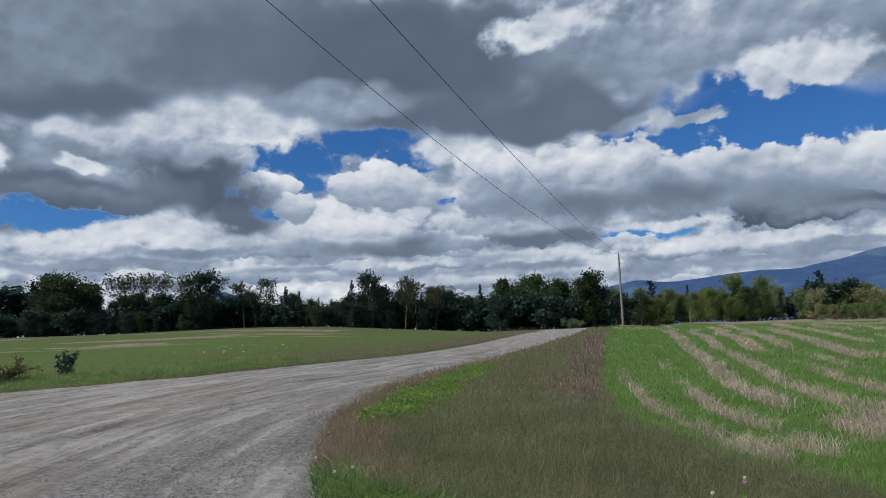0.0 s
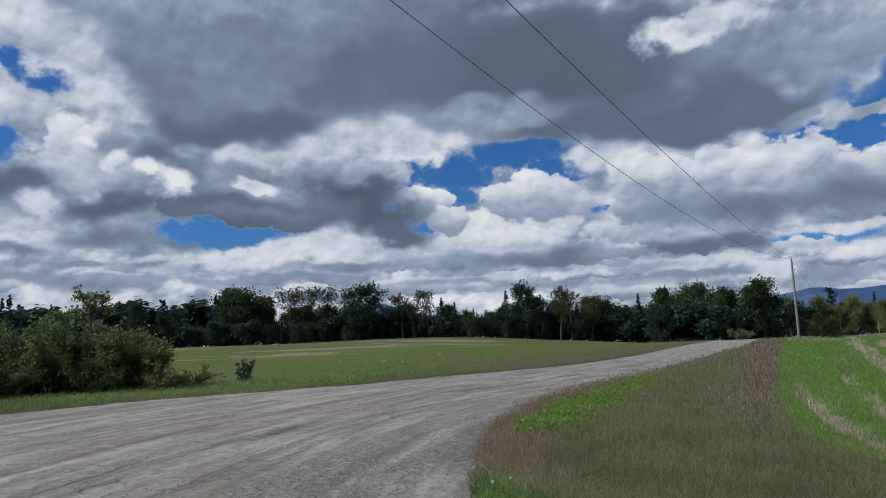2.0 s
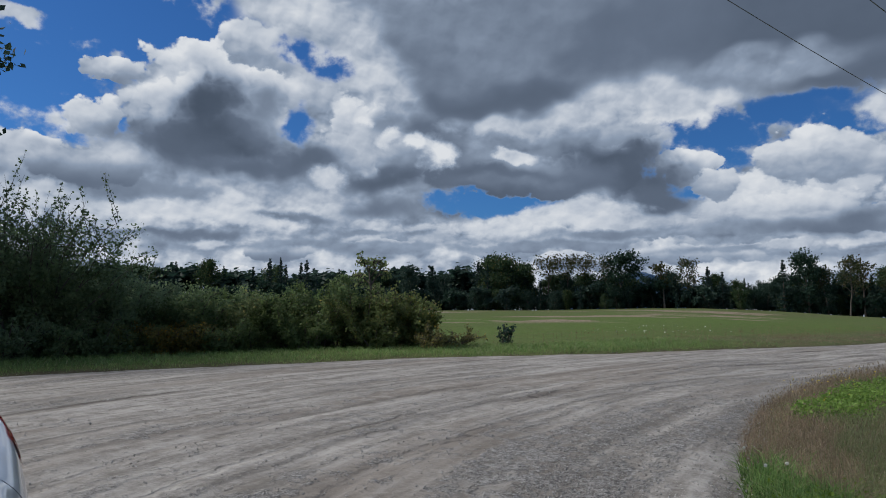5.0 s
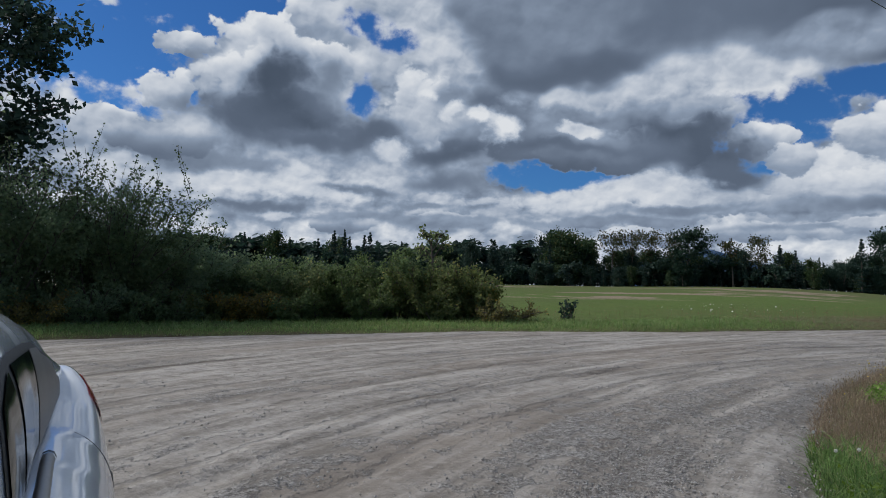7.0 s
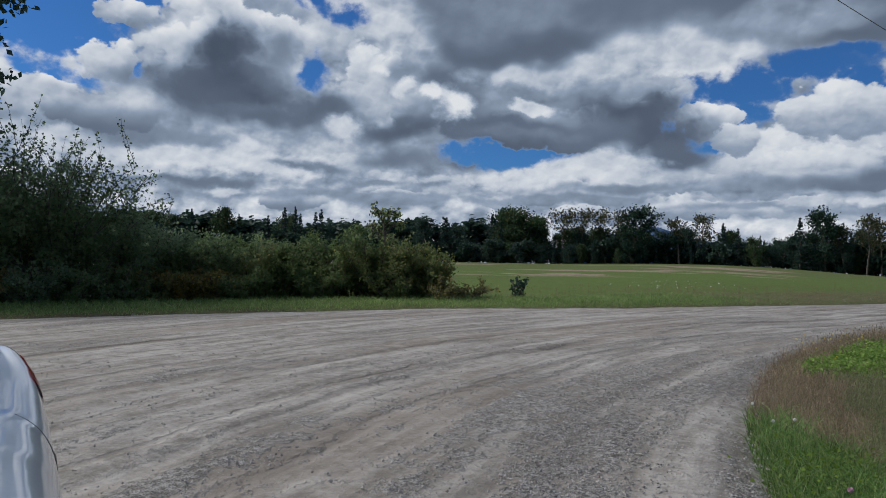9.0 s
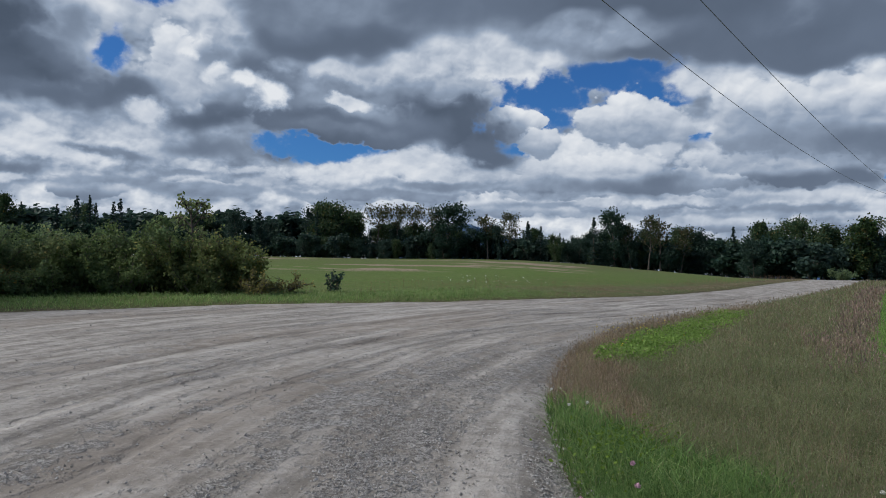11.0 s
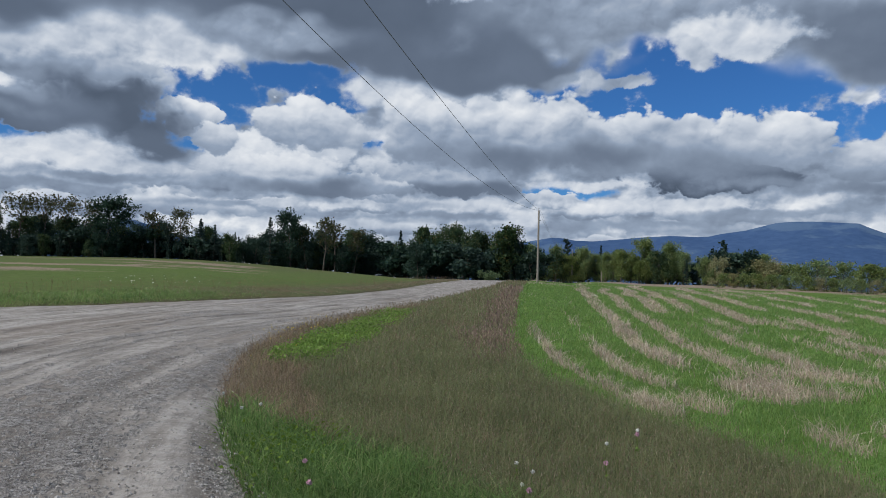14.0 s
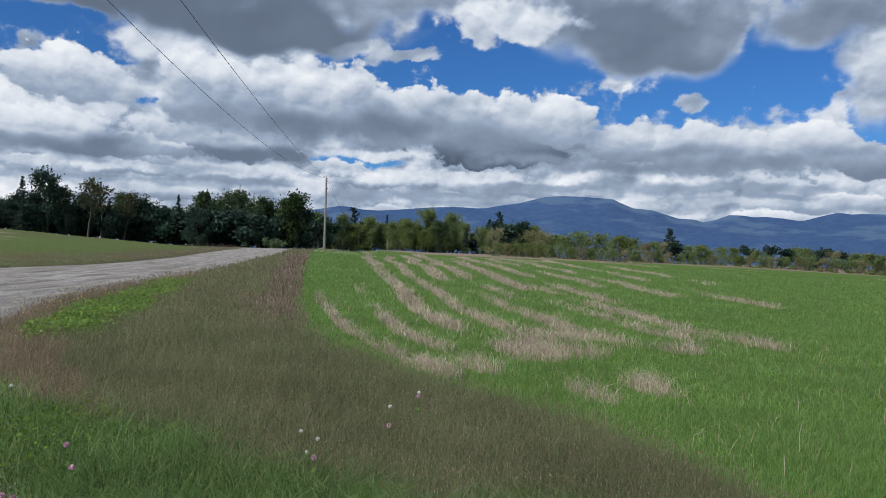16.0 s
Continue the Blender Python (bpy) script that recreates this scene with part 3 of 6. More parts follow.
def gravel_material():
    """Packed sandy gravel: pale trodden streaks along the way of travel, dark crumbly ridges between, loose stones at the side."""
    m, net = material("packed_gravel")
    pos = net.node("ShaderNodeTexCoord").outputs["Object"]
    at = net.node("ShaderNodeVertexColor", layer_name="tracks")
    s = net.node("ShaderNodeSeparateColor")
    net.links.new(at.outputs[0], s.inputs[0])
    across, along, loose = s.outputs[0], s.outputs[1], s.outputs[2]

    def streaks(per_across, per_along, detail, rough):
        cb = net.node("ShaderNodeCombineXYZ")
        net.put(cb.inputs[0], net.math("MULTIPLY", across, 25.0 * per_across)), net.put(cb.inputs[1], net.math("MULTIPLY", along, 200.0 * per_along))
        return net.noise(cb.outputs[0], 1.0, detail, rough)[0]

    broad = streaks(0.75, 0.10, 4.0, 0.55)
    fine = streaks(3.2, 0.33, 5.0, 0.62)
    ridge_at = streaks(1.15, 0.16, 5.0, 0.6)
    n1, _ = net.noise(pos, 0.8, 4.0, 0.6)
    n2, _ = net.noise(pos, 3.6, 6.0, 0.68)
    n3, _ = net.noise(pos, 17.0, 5.0, 0.7)
    n4, _ = net.noise(pos, 62.0, 3.0, 0.65)
    mid = net.math("ADD", net.math("MULTIPLY", fine, 0.45), net.math("ADD", net.math("MULTIPLY", n2, 0.35), net.math("MULTIPLY", n3, 0.20)))
    c = net.mix(net.ramp(mid, 0.38, 0.62), (0.178, 0.162, 0.144), (0.418, 0.394, 0.366))
    c = net.mix(net.ramp(broad, 0.50, 0.66, 0.0, 0.55), c, (0.225, 0.192, 0.162))
    # dusty pale crusts
    pale = net.math("ADD", net.math("MULTIPLY", n1, 0.5), net.math("MULTIPLY", n2, 0.5))
    c = net.mix(net.ramp(pale, 0.52, 0.62, 0.0, 0.5), c, (0.42, 0.395, 0.365))
    # crumbs and stones, shade between them painted into the dark grain: thickest on the ridges and at the shoulder
    where = net.math("ADD", net.math("MULTIPLY", loose, 0.20), net.math("MULTIPLY", net.math("SUBTRACT", ridge_at, 0.5), 1.5))
    where = net.ramp(net.math("ADD", where, net.math("MULTIPLY", net.math("SUBTRACT", n2, 0.5), 1.6)), 0.10, 0.40)
    grain = net.math("ADD", net.math("MULTIPLY", n3, 0.55), net.math("MULTIPLY", n4, 0.45))
    crumbs = net.mix(net.ramp(grain, 0.40, 0.60), (0.105, 0.096, 0.088), (0.46, 0.445, 0.43))
    c = net.mix(net.math("MULTIPLY", where, 0.85), c, crumbs)
    # dark specks everywhere: shade between small stones, put into the colour
    c = net.mix(net.ramp(grain, 0.42, 0.30, 0.0, 0.7), c, (0.10, 0.088, 0.078))
    c = net.mix(net.ramp(n4, 0.66, 0.74, 0.0, 0.7), c, (0.50, 0.49, 0.475))
    lane = net.math("MULTIPLY", across, 25.0)
    cb = net.node("ShaderNodeCombineXYZ")
    net.put(cb.inputs[0], net.math("MULTIPLY", lane, 0.25)), net.put(cb.inputs[1], net.math("MULTIPLY", along, 60.0))
    sway, _ = net.noise(cb.outputs[0], 1.0, 3.0, 0.5)
    lane = net.math("ADD", lane, net.math("MULTIPLY_ADD", sway, 0.9, net.math("MULTIPLY_ADD", n2, 0.25, -0.57)))
    lines = at.outputs["Alpha"]
    for at_lane, half in ((4.35, 0.10), (5.3, 0.15), (5.8, 0.06), (7.1, 0.12), (8.9, 0.10), (11.4, 0.12)):
        near_line = net.ramp(net.math("ABSOLUTE", net.math("SUBTRACT", lane, at_lane)), half * 1.5, half * 0.3)
        lines = net.math("MAXIMUM", lines, near_line)
    rut = net.math("MULTIPLY", net.math("MULTIPLY", lines, net.ramp(ridge_at, 0.44, 0.62, 0.0, 0.7)), net.ramp(net.math("ADD", n2, net.math("MULTIPLY", net.math("SUBTRACT", n3, 0.5), 0.9)), 0.34, 0.58, 0.25, 0.95))
    c = net.mix(rut, c, (0.105, 0.086, 0.072))
    h = net.math("ADD", net.math("MULTIPLY", n2, 0.9), net.math("MULTIPLY_ADD", lines, -0.5, net.math("MULTIPLY", fine, 0.5)))
    h = net.math("ADD", h, net.math("MULTIPLY", grain, net.math("MULTIPLY_ADD", where, 1.1, 0.25)))
    finish(net, bsdf(net, c, 0.92, 0, bump(net, h, 1.0, 0.04), spec=0.15))
    return m


GRAVEL = gravel_material()


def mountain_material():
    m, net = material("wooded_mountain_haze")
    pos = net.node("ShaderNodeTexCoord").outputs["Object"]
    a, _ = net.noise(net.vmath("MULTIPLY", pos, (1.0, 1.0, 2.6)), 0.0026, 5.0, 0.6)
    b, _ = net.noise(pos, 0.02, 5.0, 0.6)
    # distance haze is put into the colour: blue slopes with paler patches
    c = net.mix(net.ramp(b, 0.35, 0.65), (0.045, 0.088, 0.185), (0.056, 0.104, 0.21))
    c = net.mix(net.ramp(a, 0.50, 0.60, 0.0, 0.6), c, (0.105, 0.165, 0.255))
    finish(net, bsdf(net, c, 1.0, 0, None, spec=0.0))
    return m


MOUNTAIN = mountain_material()
CAR_PAINT = plain("silver_white_car_paint", (0.88, 0.90, 0.93), 0.22, 0.0, 0.01, 3, 1.0)
CAR_TRIM = plain("black_trim", (0.018, 0.018, 0.02), 0.45, 0, 0.1, 30)
CAR_GREY = plain("satin_grey_trim", (0.22, 0.21, 0.20), 0.42, 0.4, 0.05, 30)
CHROME = plain("satin_chrome", (0.42, 0.41, 0.40), 0.48, 1.0, 0.02, 30)
RUBBER = plain("tyre_rubber", (0.02, 0.02, 0.02), 0.85, 0, 0.1, 30)
ALLOY = plain("alloy_wheel", (0.45, 0.46, 0.47), 0.35, 0.9, 0.05, 20)
LAMP_RED = plain("red_lamp_lens", (0.72, 0.06, 0.05), 0.12, 0, 0.05, 30, 0.6)
LAMP_CLEAR = plain("clear_lamp_lens", (0.70, 0.62, 0.62), 0.1, 0.2, 0.05, 30, 0.8)
TINTED = plain("tinted_glass", (0.012, 0.018, 0.016), 0.10, 0.0, 0.0, 3, 0.0, 0.10)

# ================= meshes from arrays =================
def link_mesh(name, verts, faces, mat, parent=None, label="", smooth=False):
    """One mesh object from a vertex array and a face array, all faces with the same number of corners."""
    verts, faces = np.asarray(verts, np.float32), np.asarray(faces, np.int32)
    me = bpy.data.meshes.new(name)
    me.vertices.add(len(verts))
    me.vertices.foreach_set("co", verts.ravel())
    k = faces.shape[1]
    me.loops.add(faces.size)
    me.loops.foreach_set("vertex_index", faces.ravel())
    me.polygons.add(len(faces))
    me.polygons.foreach_set("loop_start", np.arange(0, faces.size, k, dtype=np.int32))
    me.polygons.foreach_set("use_smooth", np.full(len(faces), smooth))
    me.update(calc_edges=True)
    me.materials.append(mat)
    ob = new(name, me)
    if parent is not None:
        ob.parent = parent
    if label:
        ob["label"] = label
    return ob


def part(name, bm, mat, parent, label="", smooth=True):
    """Links a bmesh as one mesh object under a thing or a part."""
    me = bpy.data.meshes.new(name)
    bmesh.ops.recalc_face_normals(bm, faces=bm.faces)
    bm.to_mesh(me)
    bm.free()
    for p in me.polygons:
        p.use_smooth = smooth
    me.materials.append(mat)
    ob = new(name, me)
    if parent is not None:
        ob.parent = parent
    if label:
        ob["label"] = label
    return ob


RNG = np.random.default_rng(7)
TABLE = RNG.random((256, 256))


def vnoise(x, y):
    """Smooth value noise, 0 to 1, one cell a unit."""
    x, y = np.asarray(x, float), np.asarray(y, float)
    xi, yi = np.floor(x).astype(int), np.floor(y).astype(int)
    fx, fy = x - xi, y - yi
    fx, fy = fx * fx * (3 - 2 * fx), fy * fy * (3 - 2 * fy)
    a, b = TABLE[xi & 255, yi & 255], TABLE[(xi + 1) & 255, yi & 255]
    c, d = TABLE[xi & 255, (yi + 1) & 255], TABLE[(xi + 1) & 255, (yi + 1) & 255]
    return (a * (1 - fx) + b * fx) * (1 - fy) + (c * (1 - fx) + d * fx) * fy


def fbm(x, y, n=4):
    s, w, t = 0.0, 0.5, 0.0
    for i in range(n):
        s, t = s + w * vnoise(x * 2 ** i + 17 * i, y * 2 ** i - 31 * i), t + w
        w *= 0.5
    return s / t


def sstep(x, a, b):
    t = np.clip((np.asarray(x, float) - a) / (b - a), 0, 1)
    return t * t * (3 - 2 * t)


# ================= the lie of the land =================
SLOPE_AZ = (-180, -110, -70, -54.5, -45, -37, -28, -21.6, -17.7, -13.6, -9.7, -2.7, 4, 12.7, 17, 25, 34, 50, 66, 90, 130, 180)
SLOPE = (0, -.003, -.006, -.0045, -.0003, .0021, .0047, .0059, .0094, .0130, .0128, .0131, .0190, .0256, .0262, .0245, .0243,
         .020, .016, .010, .004, 0)
CREST_AZ = (-180, -54, -30, -20, -16, -4, 5, 10, 70, 180)
CREST = (150, 150, 180, 175, 105, 100, 130, 150, 150, 150)


def rise(x, y):
    """Height of the land: it climbs evenly from the standpoint to a crest and falls away beyond it."""
    r, a = np.hypot(x, y), np.degrees(np.arctan2(-np.asarray(x, float), y))
    k, c = np.interp(a, SLOPE_AZ, SLOPE), np.interp(a, CREST_AZ, CREST)
    over = np.maximum(r - c, 0.0)
    bend = 12.0
    top = np.minimum(r, c) - 0.25 * bend * np.exp(-np.abs(r - c) / bend)
    return k * np.maximum(top, 0) - 0.008 * np.minimum(over, 300) - 0.02 * np.clip(r - 500, 0, 2500)


def curve(points, n):
    """A smooth line of n points through the given ones."""
    p = np.array(points, float)
    seg = np.r_[0, np.cumsum(np.hypot(*np.diff(p, axis=0).T))]
    m = np.gradient(p, seg, axis=0)
    t = np.linspace(0, seg[-1], n)
    i = np.clip(np.searchsorted(seg, t) - 1, 0, len(p) - 2)
    h = (seg[i + 1] - seg[i])[:, None]
    u = ((t - seg[i]) / h[:, 0])[:, None]
    return ((2 * u**3 - 3 * u**2 + 1) * p[i] + (u**3 - 2 * u**2 + u) * h * m[i]
            + (-2 * u**3 + 3 * u**2) * p[i + 1] + (u**3 - u**2) * h * m[i + 1])


ROAD_LEFT = curve(((-34, -40), (-25, -12), (-18.5, 8.0), (-16.5, 12.1), (-13.6, 16.2), (-10.4, 19.9), (-7.2, 22.9), (-4.4, 28.2),
                   (-2.0, 34.2), (0.6, 44.5), (6.0, 69), (11.6, 92), (20, 122), (32, 160)), 260)
ROAD_RIGHT = curve(((3.5, -40), (2.2, -14), (1.3, -3), (0.35, 2.2), (-0.62, 4.7), (-1.1, 6.2), (-1.65, 8.8), (-1.95, 11.5), (-1.9, 14.6),
                    (-1.2, 19.2), (0.2, 24.6), (3.0, 34), (6.6, 47), (13.2, 72), (17.4, 90), (25, 118), (38, 157)), 260)


def off_road(x, y):
    """Distance outside the road's edges in metres; negative on the road."""
    x, y = np.ravel(x).astype(float), np.ravel(y).astype(float)
    out = np.full(len(x), -1e9)
    for line, way in ((ROAD_LEFT, -1), (ROAD_RIGHT, 1)):
        lean = np.gradient(line[:, 0], line[:, 1])
        d = way * (x - np.interp(y, line[:, 1], line[:, 0])) / np.sqrt(1 + np.interp(y, line[:, 1], lean)**2)
        out = np.maximum(out, d)
    return np.maximum(out, np.maximum(y - 155.0, -40.0 - y))


FIELD_EDGE = np.array(((1.5, -40), (2.6, -5), (3.3, 2.0), (3.6, 3.9), (3.7, 4.6), (3.55, 5.6), (3.2, 7.1), (2.7, 9.0), (2.55, 11.7), (3.4, 17), (7.1, 33.9),
                       (15.6, 70), (23, 100), (40, 170)))


def in_field(x, y):
    """Metres to the right of the sown field's edge."""
    return x - np.interp(y, FIELD_EDGE[:, 1], FIELD_EDGE[:, 0])


# rows fan out from the near corner of the field: offset from its edge, half width, where they begin and end
ROWS = ((0.65, .13, 8, 17), (1.75, .16, 10, 21), (3.0, .26, 12, 95), (4.1, .21, 11, 75), (5.45, .22, 10, 19), (5.3, .30, 30, 90), (6.4, .28, 20, 120),
        (7.3, .22, 10, 15), (7.7, .30, 24, 70), (8.3, .24, 9, 24), (9.3, .28, 16, 110), (11.0, .28, 26, 95), (12.6, .28, 20, 80), (14.6, .30, 17, 22), (15.2, .32, 34, 100), (18.0, .34, 30, 70))


def straw_share(x, y):
    """How much of the ground is stubble, 0 to 1: broken rows along the lie of the field."""
    fan = 1 + np.maximum(y - 13.0, -4.0) / 60
    q = in_field(x, y) / fan + 0.7 * (vnoise(y / 8, x / 7) - 0.5)
    s = np.zeros_like(q)
    for i, (c, w, y0, y1) in enumerate(ROWS):
        brk = vnoise(y / (2.6 + y / 12) + 13.7 * i, np.full_like(y, 3.1 * i)) + 0.40 * vnoise(y / 0.9, x * 2.3)
        s = np.maximum(s, sstep(np.abs(q - c), w * 1.5, w * 0.5) * sstep(brk, 0.42, 0.66) * sstep(y, y0 - 0.8, y0 + 0.8) * sstep(y, y1 + 6, y1 - 4))
    for px, py, sx, sy in ((6.0, 9.8, 1.0, 0.95), (7.1, 11.1, 0.95, 0.85), (5.3, 9.0, .5, .5), (4.6, 6.6, 0.22, 0.5), (5.5, 6.7, 0.3, 0.6), (3.4, 8.4, 0.3, 0.8), (8.2, 9.3, .35, .6), (4.1, 8.3, .25, .5)):
        s = np.maximum(s, 0.95 * sstep((x - px)**2 / sx**2 + (y - py)**2 / sy**2 + 1.2 * (fbm(x * 1.7, y * 1.7, 3) - .5), 1.25, 0.4))
    s = np.maximum(s, 0.7 * sstep(fbm(x / 7, y / 16, 3), 0.60, 0.72) * sstep(np.hypot(x, y), 60, 110))
    return s * sstep(in_field(x, y), 0.1, 0.6)


def cover(x, y):
    """Verge, stubble and green shares of the ground."""
    out, fld = off_road(x, y), in_field(x, y)
    right = x > np.interp(y, ROAD_RIGHT[:, 1], ROAD_RIGHT[:, 0]) - 0.3
    verge_r = right * sstep(fld, 0.35, -0.25)
    left_verge = (~right) * np.maximum(sstep(out, 5.5, 2.2) * (0.35 + 0.65 * sstep(y, 25, 34)), 0.02 + 0.42 * fbm(x / 14 + 3, y / 14, 3) + 0.30 * sstep(np.hypot(x, y), 62, 105))
    u, v = x * math.cos(radians(15)) - y * math.sin(radians(15)), x * math.sin(radians(15)) + y * math.cos(radians(15))
    r = np.hypot(x, y)
    a = np.degrees(np.arctan2(-x, y))
    furrow = fbm(1000.0 / np.maximum(r, 5) + 0.10 * a, a / 12 + 7, 3)
    tan = (~right) * np.clip(1.2 * sstep(furrow + 0.25 * (fbm(x / 3, y / 3, 3) - 0.5), 0.50, 0.62) * sstep(r, 38, 70) + 0.3 * sstep(r, 125, 145), 0, 1) * sstep(a, 3, 10)
    straw = np.where(right, 0.66 * straw_share(x, y), 0.62 * tan)
    tanfar = right * (fld > 0) * sstep(r, 120, 150) * 0.75
    straw = np.maximum(straw, tanfar)
    bare = sstep(out, 0.05, 0.55)
    green = bare * np.where(right, 1.0, 0.62 + 0.3 * vnoise(u / 9, v / 30))
    return np.clip(verge_r + left_verge, 0, 1) * bare, straw, green


def ground():
    az = np.radians(np.r_[np.arange(-180, -64, 3.0), np.arange(-64, 78, 0.4), np.arange(78, 180, 3.0)])
    rr = np.r_[0.0, 0.6 * 1.022 ** np.arange(0, 290), 400 * 1.09 ** np.arange(0, 30)]
    rr = np.unique(np.minimum(rr, 4900.0))
    A, R = np.meshgrid(az, rr[1:])
    x, y = -R * np.sin(A), R * np.cos(A)
    out = off_road(x, y).reshape(x.shape)
    near = sstep(R, 120, 40)
    z = rise(x, y) + near * (0.10 * (fbm(x / 1.6, y / 1.6, 4) - 0.5) + 0.05 * sstep(out, 0.0, 1.2)) - 0.12 * sstep(out, 0.42, -0.25)
    z += sstep(R, 40, 140) * 0.5 * (fbm(x / 30, y / 30, 3) - 0.5) * sstep(out, 3, 15)
    v = np.column_stack((x.ravel(), y.ravel(), z.ravel()))
    n, k = A.shape[1], A.shape[0]
    i, j = np.meshgrid(np.arange(k - 1), np.arange(n), indexing="ij")
    a, b = i * n + j, i * n + (j + 1) % n
    quads = np.stack((a, b, b + n, a + n), -1).reshape(-1, 4)
    ob = link_mesh("ground", v, quads, GROUND, smooth=True)
    cv, cs, cg = cover(v[:, 0], v[:, 1])
    col = ob.data.color_attributes.new("cover", "FLOAT_COLOR", "POINT")
    col.data.foreach_set("color", np.column_stack((cv, cs, cg, np.ones(len(cv)))).astype(np.float32).ravel())
    tagged(ob, "rolling green meadow and stubble field ground", "ground", kind="structure")
    return ob


ground()


def road():
    m = 110
    # both edges are walked so that lines across the road stay roughly square to it
    ys = np.concatenate((np.linspace(-40, 30, 560), np.linspace(30.3, 150, 140)))
    lx = np.interp(ys, ROAD_LEFT[:, 1], ROAD_LEFT[:, 0])
    rx = np.interp(ys, ROAD_RIGHT[:, 1], ROAD_RIGHT[:, 0])
    q = np.linspace(-0.01, 1.01, m)
    x = lx[:, None] * (1 - q) + rx[:, None] * q
    y = np.repeat(ys[:, None], m, 1)
    d = -off_road(x, y).reshape(x.shape)
    dr = np.abs(x - rx[:, None])
    dl = np.abs(x - lx[:, None])
    # wheels turning in from the side cut across towards the near shoulder
    lane = dr + 0.15 * np.clip(y, -5, 22)
    ruts = sum(-w * np.exp(-((lane - c + 0.30 * (vnoise(y / 5, y * 0 + i) - .5)) / s)**2)
               for i, (c, s, w) in enumerate(((2.35, .26, .014), (4.4, .13, .016), (5.3, .15, .026), (5.95, .10, .012), (7.1, .14, .022), (8.7, .13, .018), (10.4, .13, .016), (12.2, .13, .014))))
    track = np.clip(-ruts / 0.03, 0, 0.6) * sstep(vnoise(y / 2.6, lane * 1.2), 0.25, 0.65)
    far = sstep(np.hypot(x, y), 70, 25)
    z = rise(x, y) + far * (ruts * 0.8 + 0.05 * (fbm(x / 1.1, y / 1.9, 4) - .5) + 0.022 * (fbm(x * 3, y * 2.2, 3) - .5)) - 0.03 - 0.10 * sstep(d, 0.25, -0.3)
    z += 0.05 * sstep(dr, 1.2, 0.35) * sstep(d, 0.1, 0.4) * 0.5
    i, j = np.meshgrid(np.arange(len(ys) - 1), np.arange(m - 1), indexing="ij")
    a = i * m + j
    quads = np.stack((a, a + 1, a + m + 1, a + m), -1).reshape(-1, 4)
    ob = link_mesh("road", np.column_stack((x.ravel(), y.ravel(), z.ravel())), quads, GRAVEL, smooth=True)
    loose = np.clip(0.95 * sstep(dr, 4.2, 0.2) * sstep(y, 26, 16) + 0.35 * sstep(dr, 9, 4) * sstep(y, 18, 8) + 0.4 * sstep(dl, .8, .2), 0, 1)
    across = lane / 25.0
    col = ob.data.color_attributes.new("tracks", "FLOAT_COLOR", "POINT")
    col.data.foreach_set("color", np.column_stack((across.ravel(), (y.ravel() + 40) / 200, loose.ravel(), track.ravel())).astype(np.float32).ravel())
    tagged(ob, "wide packed grey gravel road with wheel tracks", "road", kind="structure")
    return ob


road()

# ================= mountains =================
def ridge(name, profile, dist, depth, rough, label):
    """A wooded mountain range: its skyline in azimuth and elevation, seen over the valley."""
    pa, pe = np.array(sorted(profile), float).T
    az = np.linspace(pa.min(), pa.max(), 700)
    fall = np.linspace(0, 1, 26)
    top = np.interp(az, pa, pe)
    ker = np.hanning(5)
    top = np.convolve(np.pad(top, 2, mode="edge"), ker / ker.sum(), "valid")
    A, Fd = np.meshgrid(az, fall, indexing="ij")
    R = dist - depth * Fd
    x, y = -R * np.sin(np.radians(A)), R * np.cos(np.radians(A))
    ker = np.hanning(121)
    broad = np.convolve(np.pad(top, 60, mode="edge"), ker / ker.sum(), "valid")
    below = np.clip(Fd * 5, 0, 1)
    h = dist * np.tan(np.radians(top[:, None] * (1 - below) + broad[:, None] * below)) + 1.6
    spur = (fbm(A / 1.7, Fd * 1.2 + 5, 4) - 0.5)
    z = h * (1 - Fd**0.8) - 60 * Fd + spur * rough * np.sin(np.pi * np.clip(Fd * 1.1, 0, 1)) * 2.2
    n = len(fall)
    i, j = np.meshgrid(np.arange(len(az) - 1), np.arange(n - 1), indexing="ij")
    a = i * n + j
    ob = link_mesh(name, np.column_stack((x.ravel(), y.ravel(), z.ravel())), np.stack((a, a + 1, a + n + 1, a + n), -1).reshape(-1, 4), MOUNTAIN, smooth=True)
    return tagged(ob, label, "mountain", kind="structure")


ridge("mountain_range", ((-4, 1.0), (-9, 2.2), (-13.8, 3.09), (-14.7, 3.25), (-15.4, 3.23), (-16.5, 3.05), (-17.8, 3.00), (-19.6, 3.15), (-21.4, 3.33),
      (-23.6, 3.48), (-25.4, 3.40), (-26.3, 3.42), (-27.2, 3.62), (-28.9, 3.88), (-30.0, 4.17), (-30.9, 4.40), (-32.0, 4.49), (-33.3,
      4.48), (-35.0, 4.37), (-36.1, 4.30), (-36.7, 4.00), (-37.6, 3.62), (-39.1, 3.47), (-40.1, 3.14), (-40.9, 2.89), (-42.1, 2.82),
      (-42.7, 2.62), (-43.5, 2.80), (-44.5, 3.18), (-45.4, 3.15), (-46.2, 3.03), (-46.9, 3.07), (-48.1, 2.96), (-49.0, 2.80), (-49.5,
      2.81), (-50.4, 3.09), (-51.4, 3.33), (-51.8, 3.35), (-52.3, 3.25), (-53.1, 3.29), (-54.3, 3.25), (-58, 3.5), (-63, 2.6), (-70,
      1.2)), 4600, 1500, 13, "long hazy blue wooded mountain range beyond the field")
